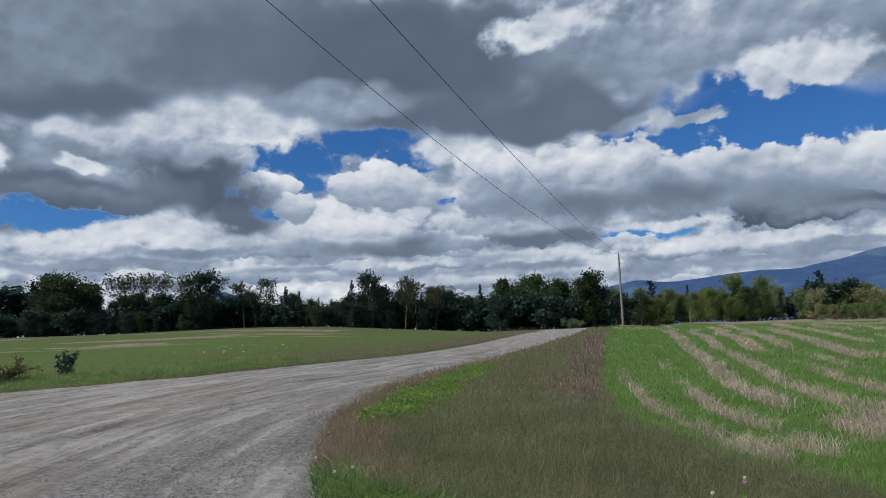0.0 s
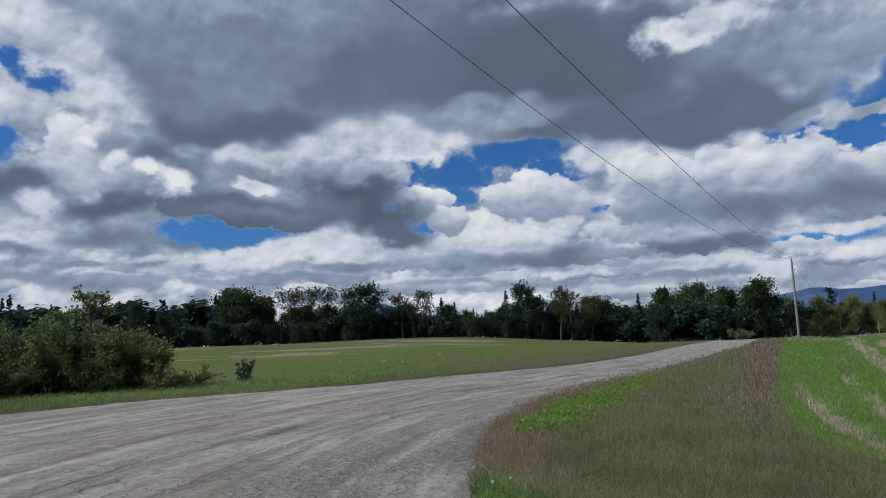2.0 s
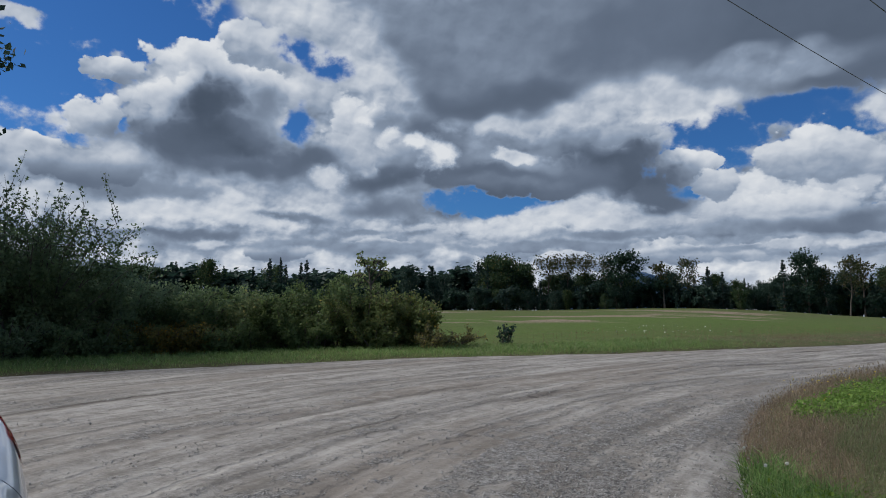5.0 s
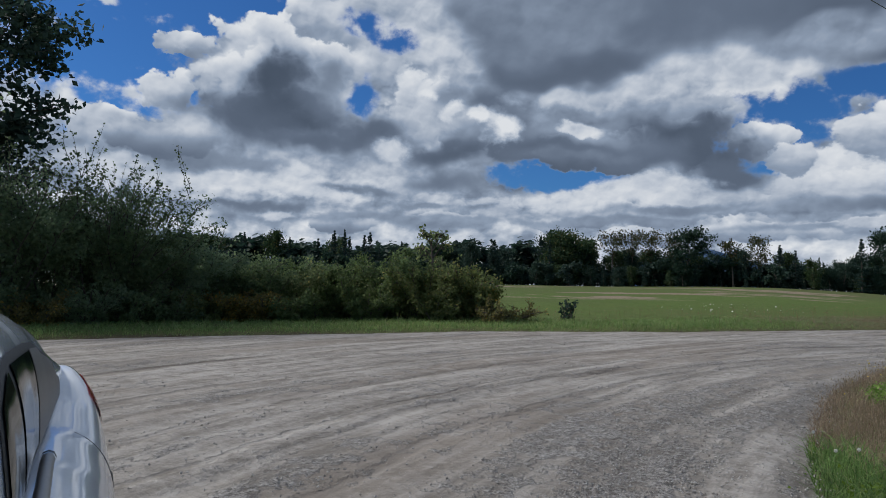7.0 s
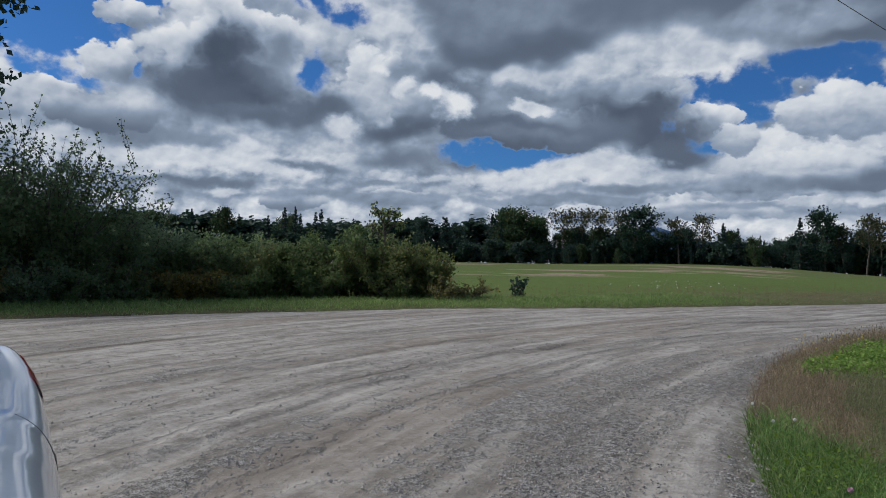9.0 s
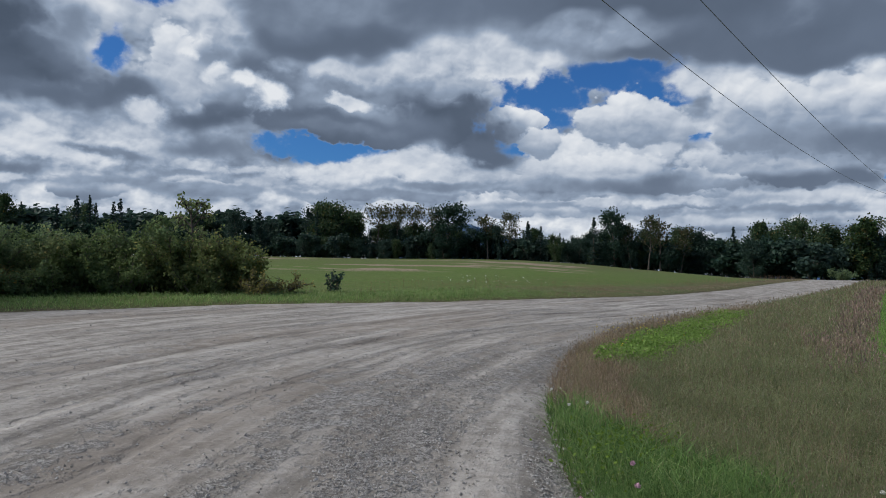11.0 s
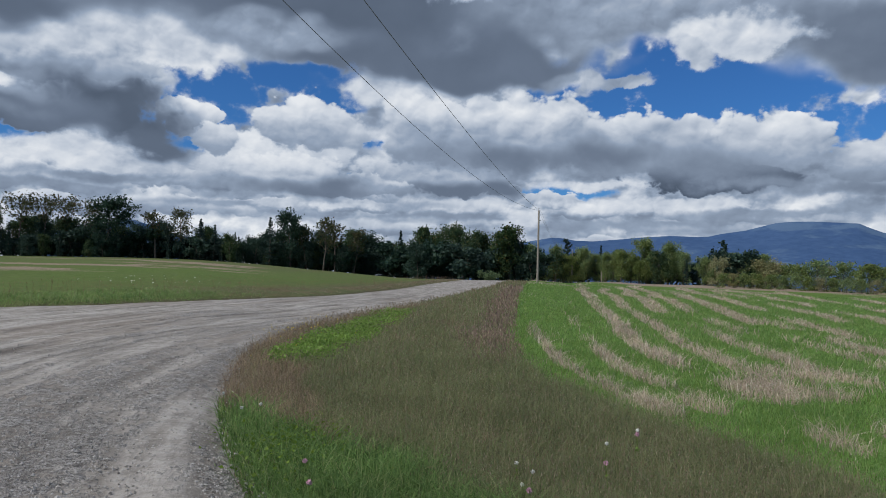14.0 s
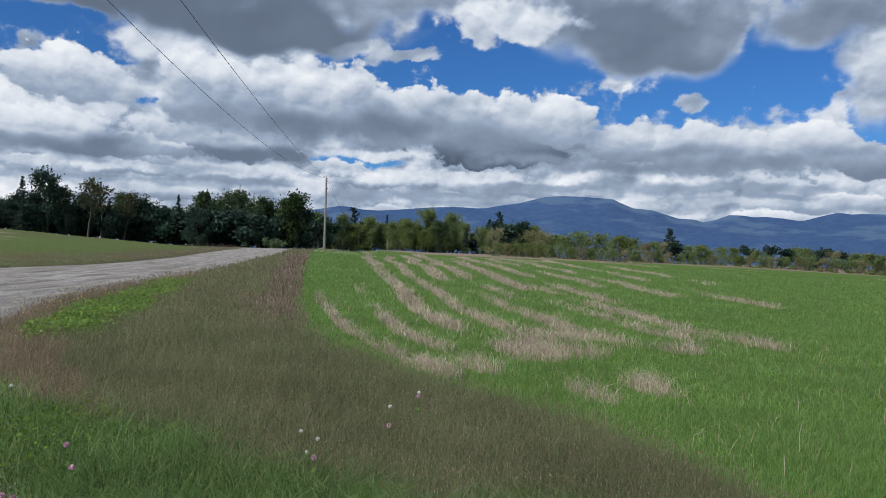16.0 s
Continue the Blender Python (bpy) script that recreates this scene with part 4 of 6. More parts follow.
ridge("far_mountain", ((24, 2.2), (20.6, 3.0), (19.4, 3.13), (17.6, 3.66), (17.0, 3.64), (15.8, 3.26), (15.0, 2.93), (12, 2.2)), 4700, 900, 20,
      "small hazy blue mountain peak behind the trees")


# ================= trees =================
def tube(points, radii, sides=6):
    """Vertices and quads of a tapering limb along points."""
    p, rad = np.array(points, float), np.array(radii, float)
    d = np.gradient(p, axis=0)
    d /= np.linalg.norm(d, axis=1)[:, None] + 1e-9
    ref = np.where(np.abs(d[:, 2:3]) > 0.9, np.array([[1.0, 0, 0]]), np.array([[0, 0, 1.0]]))
    u = np.cross(d, ref)
    u /= np.linalg.norm(u, axis=1)[:, None] + 1e-9
    w = np.cross(d, u)
    t = np.linspace(0, 2 * np.pi, sides, endpoint=False)
    v = p[:, None] + rad[:, None, None] * (np.cos(t)[None, :, None] * u[:, None] + np.sin(t)[None, :, None] * w[:, None])
    i, j = np.meshgrid(np.arange(len(p) - 1), np.arange(sides), indexing="ij")
    a, b = i * sides + j, i * sides + (j + 1) % sides
    return v.reshape(-1, 3), np.stack((a, b, b + sides, a + sides), -1).reshape(-1, 4)


def gather(pieces):
    vs, fs, n = [], [], 0
    for v, f in pieces:
        vs.append(v), fs.append(f + n)
        n += len(v)
    return np.vstack(vs), np.vstack(fs)


def leaves(rng, centres, size, flat=0.0, long=1.5):
    """A leaf of four corners, bent along its middle, at every centre."""
    n = len(centres)
    d = rng.normal(size=(n, 3))
    d[:, 2] *= 1 - 0.6 * flat
    d /= np.linalg.norm(d, axis=1)[:, None]
    u = np.cross(d, rng.normal(size=(n, 3)) * (1, 1, 1 - flat) + (0, 0, flat * 2.5))
    u /= np.linalg.norm(u, axis=1)[:, None] + 1e-9
    s = size * rng.uniform(0.6, 1.3, (n, 1))
    up = np.cross(u, d)
    v = np.stack((centres - d * s * long / 2, centres + u * s / 2 + up * s * 0.12, centres + d * s * long / 2, centres - u * s / 2 + up * s * 0.12), 1)
    return v.reshape(-1, 3), np.arange(4 * n).reshape(-1, 4)


def limb(rng, start, way, length, bendup, n=6):
    pts, p, d = [start], np.array(start, float), np.array(way, float)
    for _ in range(n - 1):
        d = d + rng.normal(size=3) * 0.13 + (0, 0, bendup)
        d /= np.linalg.norm(d)
        p = p + d * length / (n - 1)
        pts.append(p)
    return np.array(pts)


def broadleaf(name, seed, height, spread, first, count, leaf, mat, limbs=16, upright=0.5, gaps=0.0, clump=0.9, twigs=1):
    """A leafy tree: tapered trunk, forking limbs, and leaves in clumps round the twigs. first: height of the lowest limb."""
    rng = np.random.default_rng(seed)
    tree = new(name)
    trunk_pts = limb(rng, (0, 0, -0.3), (0, 0, 1), height * 0.86 + 0.3, 0.06, 9)
    trunk_pts[:, :2] *= 0.5
    r0 = 0.016 * height + 0.05
    wood = [tube(trunk_pts, np.linspace(r0, r0 * 0.18, 9), 7)]
    tips = []
    for k in range(limbs):
        f = first / height + (0.97 - first / height) * ((k + rng.uniform(0, 1)) / limbs)
        i = np.clip(f / 0.9 * 8, 0, 7.99)
        at = trunk_pts[int(i)] * (1 - i % 1) + trunk_pts[int(i) + 1] * (i % 1)
        a = k * 2.4 + rng.uniform(-0.5, 0.5)
        g = (f - first / height) / (1 - first / height)
        reach = spread * (np.sin(np.pi * np.clip(0.18 + 0.80 * g, 0, 1)) ** 0.7) * rng.uniform(0.75, 1.12)
        lp = limb(rng, at, (np.cos(a), np.sin(a), upright * rng.uniform(0.5, 1.4) + 0.5 * g), reach * 1.05, 0.05, 6)
        wood.append(tube(lp, np.linspace(r0 * 0.38 * (1.1 - 0.7 * g), 0.012, 6), 4))
        for q in range(5):
            s = 1 + rng.uniform(0.8, 4.0)
            b = lp[int(s)] * (1 - s % 1) + lp[min(int(s) + 1, 5)] * (s % 1)
            tw = limb(rng, b, rng.normal(size=3) + (np.cos(a), np.sin(a), 0.5), reach * 0.42, 0.04, 4)
            if q < twigs:
                wood.append(tube(tw, np.linspace(0.03, 0.008, 4), 3))
            tips += [tw[1], tw[2], tw[3], tw[3]]
        tips += [lp[3], lp[4], lp[5], lp[5]]
    tips += [trunk_pts[-1], trunk_pts[-1] + (0, 0, height * 0.05), trunk_pts[-1] + (0, 0, height * 0.10)]
    tips = np.array(tips)
    tips = tips[rng.random(len(tips)) >= gaps]
    v, f = gather(wood)
    link_mesh("trunk", v, f, BARK, tree, smooth=True)
    pick = rng.integers(0, len(tips), count)
    c = tips[pick] + rng.normal(size=(count, 3)) * clump * spread * np.array((0.17, 0.17, 0.13))
    c[:, 2] = np.maximum(c[:, 2], first * 0.6 + 0.1)
    v, f = leaves(rng, c, leaf, 0.3)
    link_mesh("crown", v, f, mat, tree)
    tree["size"] = height
    return tree


def conifer(name, seed, height, spread, count, mat, droop=-0.25, ragged=0.15, bare=0.06):
    """A spruce or fir: straight trunk, whorls of drooping boughs, each bough a flat spray of needle tufts."""
    rng = np.random.default_rng(seed)
    tree = new(name)
    v0, f0 = tube([(0, 0, -0.3), (0, 0, height * 0.5), (0, 0, height)], (0.014 * height + 0.04, 0.009 * height, 0.01), 6)
    wood, c = [(v0, f0)], []
    levels = max(10, int(height * 1.8))
    for k in range(levels):
        for q in range(6):
            g = bare + (0.99 - bare) * (k + rng.uniform(0, 1.0)) / levels
            reach0 = spread * (1 - g) ** 0.9 + 0.05
            if rng.random() < ragged * 0.8:
                continue
            a = rng.uniform(0, 2 * np.pi)
            reach = reach0 * rng.uniform(1 - 2.2 * ragged, 1 + ragged)
            way = np.array((np.cos(a), np.sin(a), droop * (1 - g) + 0.28 * g))
            bp = np.array([(0, 0, g * height)] + [np.array((0, 0, g * height)) + way * reach * s + (0, 0, 0.18 * reach * s * s) for s in (0.33, 0.66, 1.0)])
            if q < 2:
                wood.append(tube(bp[::3], (0.03, 0.008), 3))
            m = max(3, int(count / (levels * 6) * (0.4 + 1.2 * (1 - g))))
            s = rng.uniform(0.12, 1.02, m)
            side = np.array((-np.sin(a), np.cos(a), 0))
            c.append(np.array((0, 0, g * height)) + way * reach * s[:, None] + (0, 0, 1) * (0.18 * reach * s * s)[:, None]
                     + side * (rng.normal(size=(m, 1)) * 0.16 * reach) + rng.normal(size=(m, 3)) * 0.06)
    v, f = gather(wood)
    link_mesh("trunk", v, f, BARK, tree, smooth=True)
    c = np.vstack(c)
    v, f = leaves(rng, c, 0.20 * height / 12, 0.30, 1.9)
    link_mesh("crown", v, f, mat, tree)
    tree["size"] = height
    return tree


def pine(name, seed, height, spread, count, mat):
    """A white pine: bare lower trunk and level plumes of needles in uneven layers."""
    rng = np.random.default_rng(seed)
    tree = new(name)
    tp = limb(rng, (0, 0, -0.3), (0, 0, 1), height + 0.3, 0.08, 8)
    tp[:, :2] *= 0.4
    wood, c = [tube(tp, np.linspace(0.016 * height, 0.02, 8), 6)], []
    for k in range(34):
        g = 0.22 + 0.77 * (k + rng.uniform(0, 1)) / 34
        at = np.array([np.interp(g * height, tp[:, 2], tp[:, i]) for i in range(3)])
        a = k * 2.4 + rng.uniform(-0.6, 0.6)
        reach = spread * (1.08 - g) ** 0.55 * rng.uniform(0.55, 1.15)
        bp = limb(rng, at, (np.cos(a), np.sin(a), 0.12 + 0.3 * g), reach, 0.06, 5)
        wood.append(tube(bp, np.linspace(0.05, 0.01, 5), 4))
        m = max(6, int(count / 34 * (0.5 + 0.9 * reach / spread)))
        s = rng.uniform(1.0, 4.0, m)
        i = np.minimum(s.astype(int), 3)
        b = bp[i] * (1 - (s - i))[:, None] + bp[i + 1] * (s - i)[:, None]
        c.append(b + rng.normal(size=(m, 3)) * np.array((0.16, 0.16, 0.07)) * reach)
    v, f = gather(wood)
    link_mesh("trunk", v, f, BARK, tree, smooth=True)
    v, f = leaves(rng, np.vstack(c), 0.21 * height / 12, 0.3, 1.9)
    link_mesh("crown", v, f, mat, tree)
    tree["size"] = height
    return tree


def thicket(name, seed, height, spread, count, leaf, mat, stems=9, whips=0, lean=0.35):
    """A shrub with many stems from the ground, and leaves down to the grass."""
    rng = np.random.default_rng(seed)
    bush = new(name)
    wood, tips = [], []
    for k in range(stems):
        a = rng.uniform(0, 2 * np.pi)
        b = np.array((np.cos(a), np.sin(a), 0)) * spread * 0.25 * rng.random()
        h = height * rng.uniform(0.72, 1.0)
        sp = limb(rng, b + (0, 0, -0.1), (np.cos(a) * lean * 1.3, np.sin(a) * lean * 1.3, 1), h, 0.02, 7)
        sp[:, :2] += np.outer(np.linspace(0, 1, 7) ** 1.3, (np.cos(a), np.sin(a))) * spread * 0.35
        wood.append(tube(sp, np.linspace(0.035, 0.008, 7), 5))
        for q in range(9):
            s = rng.uniform(0.6, 5.9)
            c = sp[int(s)] * (1 - s % 1) + sp[int(s) + 1] * (s % 1)
            tw = limb(rng, c, rng.normal(size=3) * (1, 1, 0.5) + (np.cos(a) * .5, np.sin(a) * .5, 0.35), spread * rng.uniform(0.25, 0.5), 0.03, 4)
            wood.append(tube(tw, np.linspace(0.014, 0.004, 4), 3))
            tips += [tw[1], tw[2], tw[3]]
        tips += [sp[3], sp[4], sp[5], sp[6]]
    tips = np.array(tips)
    pick = rng.integers(0, len(tips), count)
    c = tips[pick] + rng.normal(size=(count, 3)) * np.array((0.085, 0.085, 0.075)) * spread
    c[:, 2] = np.abs(c[:, 2] - 0.05) + 0.05
    if whips:
        c = c[rng.random(len(c)) > 0.8 * sstep(c[:, 2] / height, 0.5, 0.85)]
    for k in range(whips):
        a = rng.uniform(0, 2 * np.pi)
        st = tips[rng.integers(0, len(tips))]
        st = np.array((st[0], st[1], max(st[2], height * 0.62)))
        wp = limb(rng, st, (np.cos(a) * 0.35, np.sin(a) * 0.35, 1), height * rng.uniform(0.2, 0.42), 0.0, 6)
        wood.append(tube(wp, np.linspace(0.012, 0.004, 6), 3))
        s = rng.uniform(0.5, 4.99, 26)
        i = s.astype(int)
        c = np.vstack((c, wp[i] * (1 - (s - i))[:, None] + wp[i + 1] * (s - i)[:, None] + rng.normal(size=(26, 3)) * 0.05))
    v, f = gather(wood)
    link_mesh("branchwork", v, f, BARK, bush, smooth=True)
    v, f = leaves(rng, c, leaf, 0.2, 1.35)
    link_mesh("foliage", v, f, mat, bush)
    bush["size"] = height
    return bush


PROTO = {
    "maple": broadleaf("maple_tree", 11, 12, 4.6, 0.7, 5000, 0.31, LEAF_DARK, 18, 0.5, 0.0, 0.8),
    "maple_b": broadleaf("maple_tree", 12, 12, 4.0, 0.6, 4600, 0.31, LEAF_OAK, 18, 0.6, 0.0, 0.8),
    "oak": broadleaf("broadleaf_tree", 13, 12, 5.2, 0.8, 9500, 0.29, LEAF_OAK, 20, 0.45, 0.0, 0.75),
    "ash": broadleaf("ash_tree", 14, 12, 3.4, 1.0, 3600, 0.29, LEAF_OAK, 16, 0.8),
    "umbrella": broadleaf("sparse_elm_tree", 15, 12, 4.4, 7.4, 620, 0.34, LEAF_SPARSE, 12, 0.9, 0.25, 0.7, 5),
    "thin": broadleaf("thin_ash_tree", 16, 12, 2.7, 5.6, 560, 0.34, LEAF_SPARSE, 13, 1.0, 0.2, 0.7, 5),
    "thin_b": broadleaf("thin_birch_tree", 17, 12, 3.2, 4.5, 760, 0.32, LEAF_SPARSE, 15, 1.1, 0.2, 0.8, 5),
    "spruce": conifer("spruce_tree", 21, 12, 2.5, 3600, NEEDLE),
    "spruce_b": conifer("spruce_tree", 22, 12, 2.0, 3200, NEEDLE, -0.3, 0.22),
    "pine": pine("white_pine_tree", 23, 12, 3.6, 4200, NEEDLE),
    "light": broadleaf("poplar_tree", 24, 12, 4.2, 1.0, 4600, 0.29, LEAF_SUNLIT, 18, 0.6),
    "light_b": broadleaf("willow_tree", 25, 12, 3.6, 0.8, 4000, 0.29, LEAF_SUNLIT, 16, 0.8),
    "tan": broadleaf("alder_shrub", 26, 6, 2.6, 0.3, 1700, 0.22, LEAF_TAN, 9, 0.9),
    "low": broadleaf("understory_shrub", 27, 5, 3.0, 0.1, 1050, 0.42, LEAF_DARK, 4, 0.7),
    "low_light": broadleaf("alder_shrub", 28, 5, 2.6, 0.2, 1700, 0.22, LEAF_SUNLIT, 9, 0.8),
}
LABELS = {
    "maple": ("dark green rounded maple tree at the field's edge", "tree"), "maple_b": ("full green maple tree in the wood's edge", "tree"),
    "oak": ("broad green leafy tree at the field's edge", "tree"), "ash": ("upright green ash tree in the wood's edge", "tree"),
    "umbrella": ("sparse flat-topped tree with bare lower limbs", "tree"), "thin": ("thin half-bare tree against the sky", "tree"),
    "thin_b": ("slender sparse birch with browning leaves", "tree"), "spruce": ("dark pointed spruce tree in the wood", "conifer"),
    "spruce_b": ("narrow ragged dark spruce tree", "conifer"), "pine": ("tall white pine with level plumes of needles", "conifer"),
    "light": ("sunlit yellow-green poplar along the far field", "tree"), "light_b": ("sunlit pale green willow along the far field", "tree"),
    "tan": ("tan and russet alder shrub at the field's end", "shrub"), "low": ("dark green shrub below the wood's edge", "shrub"),
    "low_light": ("yellow-green alder shrub at the field's end", "shrub"),
}
GROUPS = {"tree": "trees of the wood's edge", "conifer": "conifers of the wood's edge", "shrub": "shrubs of the wood's edge"}
USED = {}


def plant(kind, a, r, height, turn=None, wide=1.0):
    """A tree of that kind at azimuth a and range r, standing on the land, of that height."""
    x, y = -r * math.sin(radians(a)), r * math.cos(radians(a))
    s = height / PROTO[kind]["size"]
    m = pose(x, y, float(rise(x, y)) - 0.45, 0, 0, random.uniform(0, 360) if turn is None else turn) @ Matrix.Diagonal((s * wide, s * wide, s, 1))
    if kind not in USED:
        ob = PROTO[kind]
        ob.matrix_basis = m
        USED[kind] = ob
        tagged(ob, LABELS[kind][0], LABELS[kind][1], GROUPS[LABELS[kind][1]])
    else:
        ob = USED[kind]
        keep = ob.matrix_basis.copy()
        ob.matrix_basis = Matrix.Identity(4)
        made = copy_thing(ob, m)
        ob.matrix_basis = keep
        ob = made
    return ob


def skyline(kind, a, e, r=150.0, wide=1.0):
    x, y = -r * math.sin(radians(a)), r * math.cos(radians(a))
    return plant(kind, a, r, 1.6 + r * math.tan(radians(e)) - float(rise(x, y)), wide=wide)


# trees that stand out of the skyline: kind, azimuth, elevation of the top, width
for kind, a, e, wide in (
        ("spruce", 46.0, 4.95, .9), ("spruce_b", 45.2, 5.0, .9), ("spruce", 43.2, 4.9, .9), ("spruce_b", 40.7, 4.2, .9), ("spruce_b", 39.6, 3.9, 1),
        ("spruce", 37.6, 4.0, 1), ("maple", 35.2, 4.3, .55), ("pine", 33.2, 4.4, .8), ("spruce", 29.7, 4.8, .95), ("spruce_b", 29.0, 4.5, .9),
        ("oak", 27.5, 5.35, 1.0), ("maple_b", 26.3, 4.6, .9), ("maple", 28.4, 4.9, .9), ("umbrella", 24.4, 4.8, 1), ("umbrella", 22.9, 4.85, .9),
        ("umbrella", 21.5, 4.85, .85), ("maple", 18.75, 5.25, 1.05), ("umbrella", 19.9, 4.6, .7), ("thin", 15.5, 4.8, 1), ("thin_b", 13.6, 4.95, 1.0)):
    skyline(kind, a, e, 150 + random.uniform(-3, 4), wide)
for kind, a, e, wide in (
        ("spruce", 12.4, 4.15, 1.1), ("spruce", 11.4, 3.75, 1.1), ("ash", 10.2, 3.3, 1), ("spruce", 7.3, 4.5, 1.05), ("maple", 5.7, 4.9, .75), ("thin", 4.5, 4.2, 1),
        ("thin_b", 3.2, 4.7, .85), ("thin", 2.3, 4.6, 1), ("thin_b", 0.8, 3.85, .9), ("spruce_b", -2.8, 3.75, 1), ("maple_b", -4.6, 4.05, .8),
        ("oak", -6.4, 4.3, .8), ("ash", -8.2, 4.2, 1), ("maple_b", -9.4, 3.6, .8)):
    skyline(kind, a, e, 146 + random.uniform(-3, 4), wide)
for kind, a, e, wide in (("ash", -11.4, 4.65, 1.1), ("maple_b", -10.7, 3.9, .8), ("spruce", -12.4, 3.1, 1.1), ("maple", -11.9, 3.4, .6)):
    skyline(kind, a, e, 138, wide)
for kind, a, e, wide in (
        ("light_b", -13.2, 2.95, .7), ("spruce_b", -14.1, 2.5, 1), ("light", -14.9, 2.7, .6), ("pine", -16.1, 3.25, .75), ("light", -17.2, 2.6, .7),
        ("spruce", -18.5, 2.85, .9), ("light_b", -19.9, 2.6, .8), ("light", -21.9, 3.3, .85), ("light", -23.4, 3.0, .8), ("light_b", -24.6, 2.4, .8),
        ("spruce", -25.6, 2.1, .8), ("pine", -27.4, 3.25, .8), ("light", -28.8, 2.1, .8), ("spruce_b", -26.4, 2.3, 1), ("spruce_b", -22.7, 2.4, 1)):
    skyline(kind, a, e, 205 + random.uniform(-8, 8), wide)
skyline("pine", -40.5, 2.2, 185, 1.0)
# a closed lower storey below the thin crowns
for k, a in enumerate(np.arange(26.0, -1.0, -1.15)):
    skyline(("maple", "spruce", "maple_b", "maple", "spruce_b")[k % 5], float(a), (3.55, 3.25, 3.7, 3.4)[k % 4] - (0.5 if 8 < a < 12 else 0.0), 153.0 + (k % 3), 0.85)

# the wood between them, in two rows, with a dark understory in front
WOOD_AZ = (62, 52, 46, 40, 36, 32, 27, 22, 18, 14, 10, 8, 6, 2, -1, -4, -9, -12, -14)
WOOD_EL = (4.3, 4.5, 4.7, 4.2, 3.9, 3.7, 4.3, 3.9, 3.7, 3.7, 3.2, 3.0, 3.4, 3.2, 3.0, 3.3, 3.3, 2.8, 2.0)
a = 62.0
while a > -13.4:
    e = float(np.interp(-a, [-q for q in WOOD_AZ], WOOD_EL))
    skyline(random.choice(("maple", "spruce", "spruce_b", "maple_b", "ash", "spruce") if a > -2 else ("maple_b", "oak", "ash", "maple_b", "maple", "spruce")),
            a, e * random.uniform(0.84, 1.06), 157 + random.uniform(-4, 6), random.uniform(0.7, 1.0))
    a -= random.uniform(0.85, 1.25)
a = 62.0
while a > -13.6:
    skyline(random.choice(("low", "maple", "spruce", "low", "maple_b")), a, random.uniform(1.9, 2.9) * (1 if a > -9 else 0.8), 147 + random.uniform(-3, 3) - (9 if a < -4 else 0), random.uniform(0.8, 1.1))
    a -= random.uniform(0.75, 1.1)
# a dense dark hedge row stands in front, another closes the wood behind
a = 64.0
while a > -13.6:
    skyline("low", a, random.uniform(1.75, 2.2) * (1.0 if a > 3 else 0.8), 151.5 + random.uniform(-1, 1) - (10 if a < -4 else 0), random.uniform(1.2, 1.5))
    a -= 0.9
a = 64.0
while a > 29.0:
    skyline("low", a, random.uniform(3.0, 3.7), 168 + random.uniform(-3, 3), random.uniform(1.5, 1.8))
    a -= 1.5
a = 63.0
while a > -13.0:
    skyline("low", a, random.uniform(1.9, 2.4) * (1.0 if a > -4 else 0.75), 157 + random.uniform(-1, 1) - (11 if a < -4 else 0), 1.9)
    a -= 1.2
a = -12.5
while a > -31:
    skyline("low", a, random.uniform(0.9, 1.5), 214 + random.uniform(-3, 3), random.uniform(1.1, 1.5))
    a -= 0.8
a = -12.8
while a > -31:
    skyline(random.choice(("light", "light_b", "spruce_b", "maple_b", "light")), a, random.uniform(1.7, 2.55), 200 + random.uniform(-6, 12), random.uniform(0.8, 1.1))
    a -= random.uniform(0.5, 0.75)
a = -27.0
while a > -64:
    e = float(np.interp(-a, (27, 30, 34, 38, 42, 46, 50, 54, 64), (2.1, 2.1, 1.7, 1.35, 1.05, 0.95, 0.95, 0.6, 0.4)))
    skyline(random.choice(("low_light", "tan", "low_light", "light", "tan", "low_light", "low")), a, e * random.uniform(0.7, 1.08) - 0.05, 160 + random.uniform(-8, 8), random.uniform(0.9, 1.3))
    skyline(random.choice(("tan", "low_light", "low_light")), a - 0.3, e * 0.45 - 0.15, 152 + random.uniform(-3, 3), random.uniform(0.9, 1.3))
    a -= random.uniform(0.65, 0.95)
for ob in [p for k, p in PROTO.items() if k not in USED]:
    for c in list(ob.children):
        bpy.data.objects.remove(c)
    bpy.data.objects.remove(ob)

# ================= poles and wires =================
def on_land(a, r):
    x, y = -r * math.sin(radians(a)), r * math.cos(radians(a))
    return x, y, float(rise(x, y))


